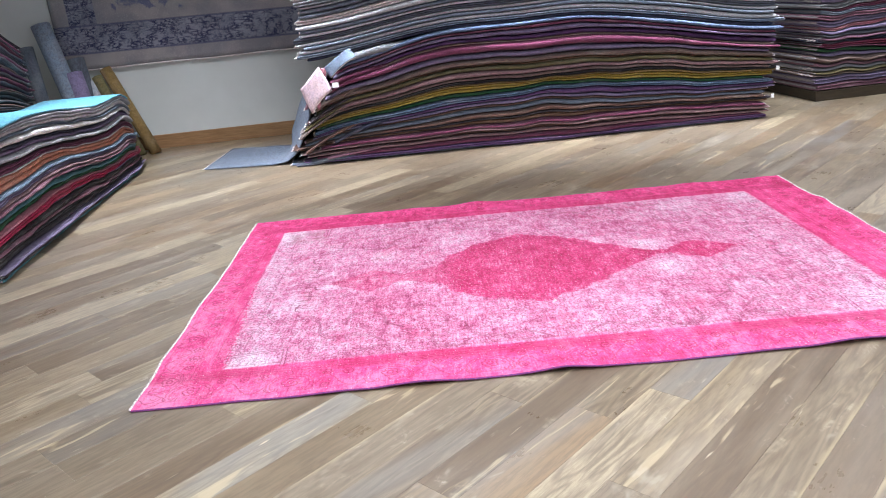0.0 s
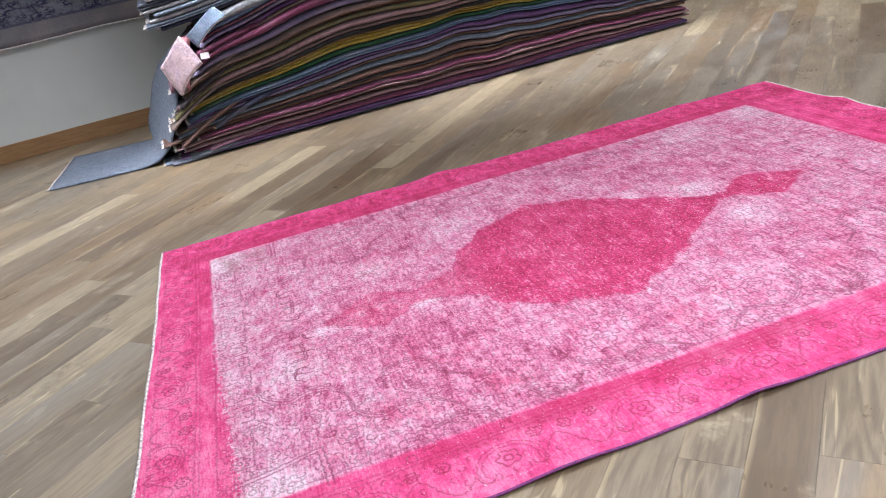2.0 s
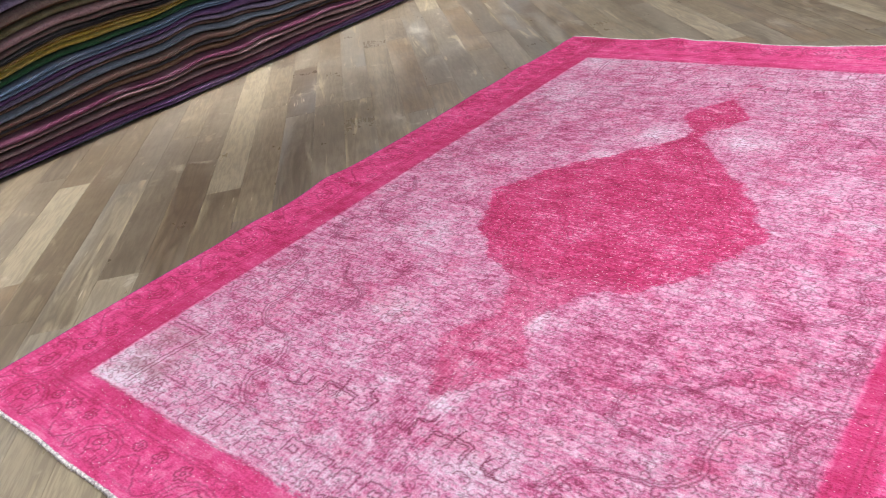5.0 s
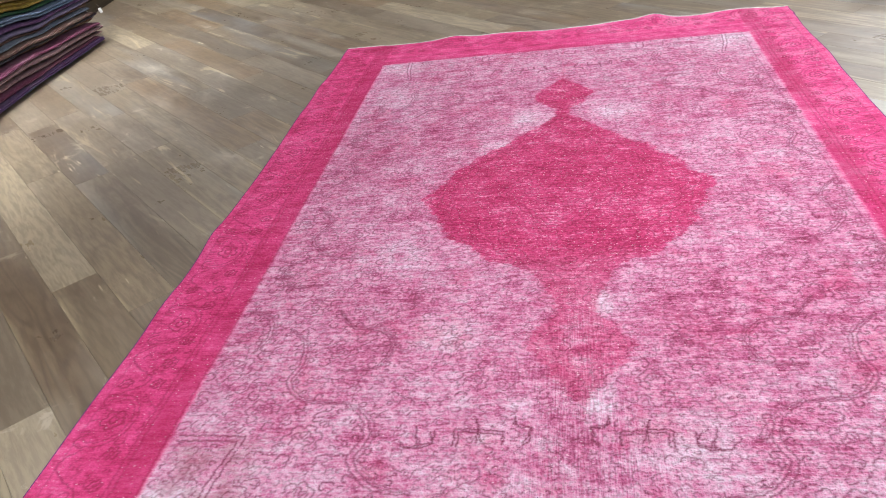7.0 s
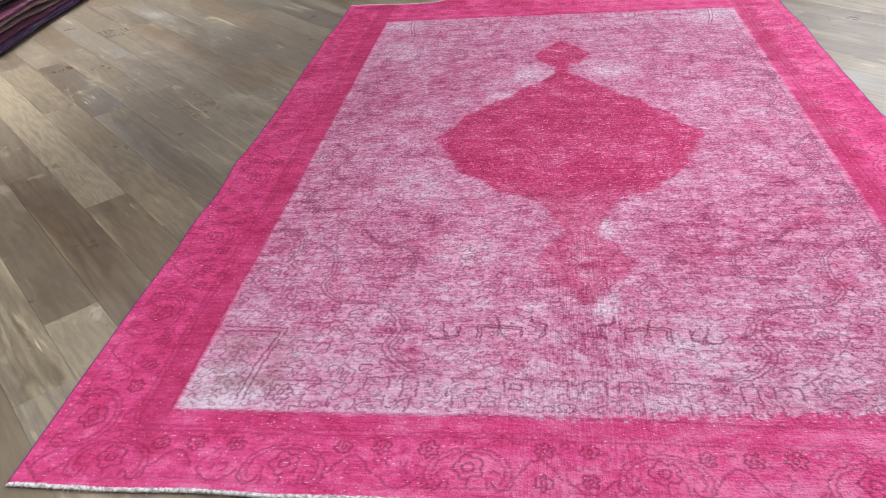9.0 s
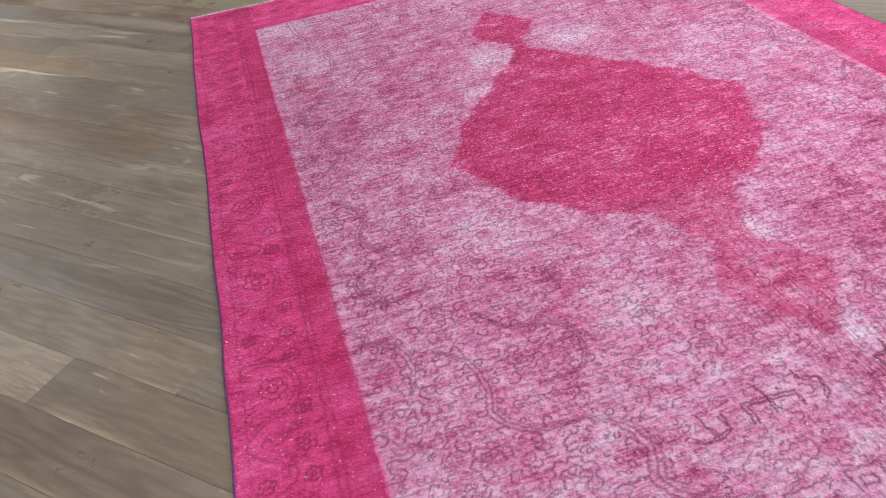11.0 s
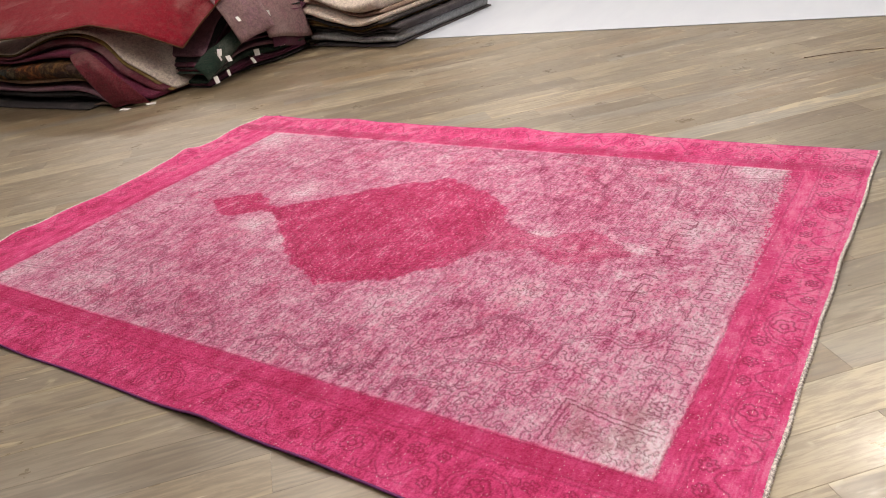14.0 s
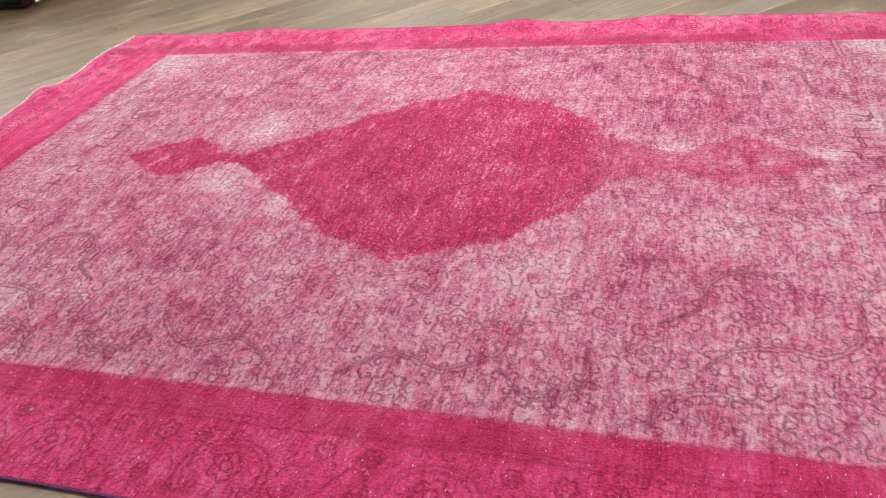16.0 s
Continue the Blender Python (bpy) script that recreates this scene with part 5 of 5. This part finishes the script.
    flap((3.1, 3.96, 0.26), (3.44, 3.98, 0.22), (-0.02, -0.07, -0.16), "plum", "plum rug end drooping towards the floor")
    rng = random.Random(5)
    for x, y, z in ((2.47, 3.85, 0.085), (2.57, 3.83, 0.10), (2.55, 3.855, 0.20), (2.62, 3.855, 0.18), (2.58, 3.87, 0.235), (2.76, 3.83, 0.40), (2.86, 3.90, 0.10),
                    (2.93, 3.91, 0.14), (3.08, 3.87, 0.37), (3.16, 3.885, 0.15)):
        price_tag((x, y + 0.005, z), radians(rng.uniform(-60, 40)), radians(rng.uniform(-40, -5)), (rng.uniform(0.028, 0.038), rng.uniform(0.034, 0.048)), "hanging from the heap")
    for x, y, a in ((2.0, 4.27, 20), (2.11, 4.15, 50)):
        price_tag((x, y, 0.006), radians(a), radians(-86), (0.05, 0.06), "lying on the floor by the heap")


red_heap()


def beige_stack():
    m = frame_at((3.52, 3.98), (-0.05, -0.80))
    keys = [("char", 0.014), ("pale", 0.09), ("char", 0.03), ("ochre", 0.05), ("black", 0.02), ("cream", 0.11), ("sand", 0.03), ("cream", 0.06)]
    pile_up(keys, m, 0.8, 1.25, "in the low beige stack", "rugs of the low stack", 53, lambda s: 1.0 - 0.14 * math.sin(3 * s) + 0.05 * math.sin(9 * s), scatter=0.09, roll=0.07, leafy=0.3, rough=(0.45, 0.45))
    m = frame_at((3.62, 5.0), (-0.02, -0.9))
    pile_up(["ivory", "char", "ivory", "black", "mauve", "ivory", "char", "pale", "black", "ivory", "lilac", "ivory", "char", "pale"], m, 0.9, 1.0,
            "in the striped stack", "rugs of the striped stack", 59, lambda s: 1.0, scatter=0.05, roll=0.03, mean=0.035)


beige_stack()


def green_stack():
    m = frame_at((0.35, 5.76), (1.36, 0.02))
    keys = [("tan", 0.055), ("bluegrey", 0.05), ("green", 0.04), ("ink", 0.04), ("navy", 0.04), ("slate", 0.05), ("char", 0.05), ("ink", 0.05), ("slate", 0.05)]
    pile_up(keys, m, 1.36, 1.0, "beside the loose heap", "rugs of the green stack", 61, lambda s: 1.0 - 0.25 * smooth(1.0, 1.4, s), scatter=0.04, roll=0.04, leafy=0.4)
    price_tag((1.76, 5.74, 0.055), radians(20), radians(-80), (0.04, 0.06), "at the end of the green stack")


green_stack()


def backdrop_stack():
    """Black rugs added to hide the wall as a dark backdrop past the heap, and a green one slipped off its side."""
    m = frame_at((0.2, 7.1), (1.75, 0.0))
    pile_up(["black", "ink", "char", "black", "navy", "black", "char", "ink", "black", "plum", "black", "char", "navy", "black", "char", "black", "ink", "char"], m, 1.75, 1.0,
            "in the added dark backdrop", "rugs of the far stack", 71, lambda s: 1.0, scatter=0.05, mean=0.055, roll=0.03, leafy=0.2)
    rolled_rug("green", (1.50, 6.42, 0.09), (2.02, 6.42, 0.40), 0.075, "dark green rug rolled up, slipped against the heap")


backdrop_stack()


def white_board():
    bm = box(bmesh.new(), (4.04, -0.9, 0.0), (7.3, 3.45, 0.006), 0.0015)
    ob = mesh_object("white_platform", bm, WHITE, False)
    ob.rotation_euler.z = ROOM
    ob.location = (0, 0, 0)
    tagged(ob, "glossy white board laid on the oak floor", "platform", kind="structure")


white_board()


def cord():
    bm = bmesh.new()
    tube(bm, [(3.22 + 0.034 * i - 0.0015 * i * i, 0.43 - 0.046 * i, 0.003) for i in range(9)], 0.0013, 6)
    bmesh.ops.create_icosphere(bm, subdivisions=1, radius=0.004, matrix=Matrix.Translation((3.217, 0.433, 0.004)))
    ob = mesh_object("cord", bm, CORD)
    tagged(ob, "thin brown cord with a knotted end on the floor", "cord")


cord()


# ---- oak planks ----
ALONG, ACROSS = Vector((math.cos(TURN), math.sin(TURN), 0)), Vector((-math.sin(TURN), math.cos(TURN), 0))


def plank_verts(length, w):
    """Corners of a plank with eased edges, about its near left corner."""
    g, e, h = 0.0001, 0.0004, 0.009
    out, inn = ((g, g), (length - g, g), (length - g, w - g), (g, w - g)), ((g + e, g + e), (length - g - e, g + e), (length - g - e, w - g - e), (g + e, w - g - e))
    return [(x, y, -h) for x, y in out] + [(x, y, -0.0006) for x, y in out] + [(x, y, 0.0) for x, y in inn]


PLANK_FACES = [(i, (i + 1) % 4, 4 + (i + 1) % 4, 4 + i) for i in range(4)] + [(4 + i, 4 + (i + 1) % 4, 8 + (i + 1) % 4, 8 + i) for i in range(4)] + [(8, 9, 10, 11), (3, 2, 1, 0)]


def planks():
    t = 0.2
    floor = mesh_object("floor", box(bmesh.new(), (V0 - t, W0 - t, -0.12), (V1 + t, W1 + t, -0.0095)), JOINT, False)
    floor.rotation_euler.z = ROOM
    tagged(floor, "floor of long whitewashed oak planks laid slantwise", "floor", kind="structure")
    turn = Matrix.Rotation(TURN, 4, "Z")
    back = floor.matrix_basis.inverted()
    lengths = (0.55, 0.8, 1.05, 1.3, 1.6, 1.9)
    shared = {}
    for n in lengths:
        me = bpy.data.meshes.new("plank")
        me.from_pydata(plank_verts(n, PLANK), [], PLANK_FACES)
        me.materials.append(OAK)
        shared[n] = me
    rng = random.Random(77)
    verts, faces = [], []
    # joints and tones of the boards that stand out beside the pink rug: row, joint along it, tone past the joint
    known = {2: ((-2.45, 4), (-0.985, 1), (0.60, 3)), 0: ((-1.7, 2), (-0.468, 4), (0.55, 1)), 4: ((-2.5, 0), (-1.706, 2)), 19: ((-0.7, 2), (0.439, 4), (1.6, 3)),
             1: ((-1.35, 0), (-0.2, 2)), 3: ((-1.9, 3), (-0.7, 2)), 18: ((0.1, 3), (1.2, 2)), 20: ((-0.35, 3), (0.9, 2)), 9: ((-1.77, 5), (-1.2, 2))}
    count = 0
    for row in range(-70, 90):
        n0 = PHASE + row * PLANK
        a = -12.0 - rng.uniform(0, 1.9)
        fixed = list(known.get(row, ()))
        tone = rng.randrange(6)
        while a < 12.0:
            size = rng.choice(lengths)
            if fixed and a + size > fixed[0][0] - 0.3:
                size, nxt = fixed[0][0] - a, fixed.pop(0)[1]
            else:
                nxt = rng.choice((0, 1, 1, 2, 2, 2, 3, 3, 4, 5))
            if size not in shared:
                me = bpy.data.meshes.new("plank")
                me.from_pydata(plank_verts(size, PLANK), [], PLANK_FACES)
                me.materials.append(OAK)
                shared[size] = me
            p = ALONG * a + ACROSS * n0
            mid = p + ALONG * size / 2
            v, w = mid.dot(E1), mid.dot(E2)
            if V0 - 0.9 < v < V1 + 0.9 and W0 - 0.9 < w < W1 + 0.9:
                inner = V0 + 1 < v < V1 - 1 and W0 + 1 < w < W1 - 1
                if inner and count < 300 and -1.9 < mid.x < 3.3 and -1.1 < mid.y < 4.0:
                    ob = new("plank", shared[size])
                    ob.parent = floor
                    ob.color = (*(c * f for c, f in zip(TONES[tone], [rng.uniform(0.9, 1.12)] * 3)), 1)
                    ob.matrix_local = back @ Matrix.Translation(p) @ turn
                    count += 1
                else:
                    k = len(verts)
                    verts += [(x + a, y + n0, z) for x, y, z in plank_verts(size, PLANK)]
                    faces += [tuple(k + i for i in f) for f in PLANK_FACES]
            a += size
            tone = nxt
    me = bpy.data.meshes.new("plank_field")
    me.from_pydata(verts, [], faces)
    bm = bmesh.new()
    bm.from_mesh(me)
    for normal, at in ((E1, V1 + 0.1), (-E1, -V0 + 0.1), (E2, W1 + 0.1), (-E2, -W0 + 0.1)):
        no = turn.inverted().to_3x3() @ normal
        bmesh.ops.bisect_plane(bm, geom=bm.verts[:] + bm.edges[:] + bm.faces[:], plane_co=no * at, plane_no=no, clear_outer=True)
    bm.to_mesh(me)
    bm.free()
    me.materials.append(OAK_REST)
    rest = new("plank_field", me)
    rest.parent = floor
    rest.matrix_local = back @ turn
    tagged(rest, kind="stuff")


planks()
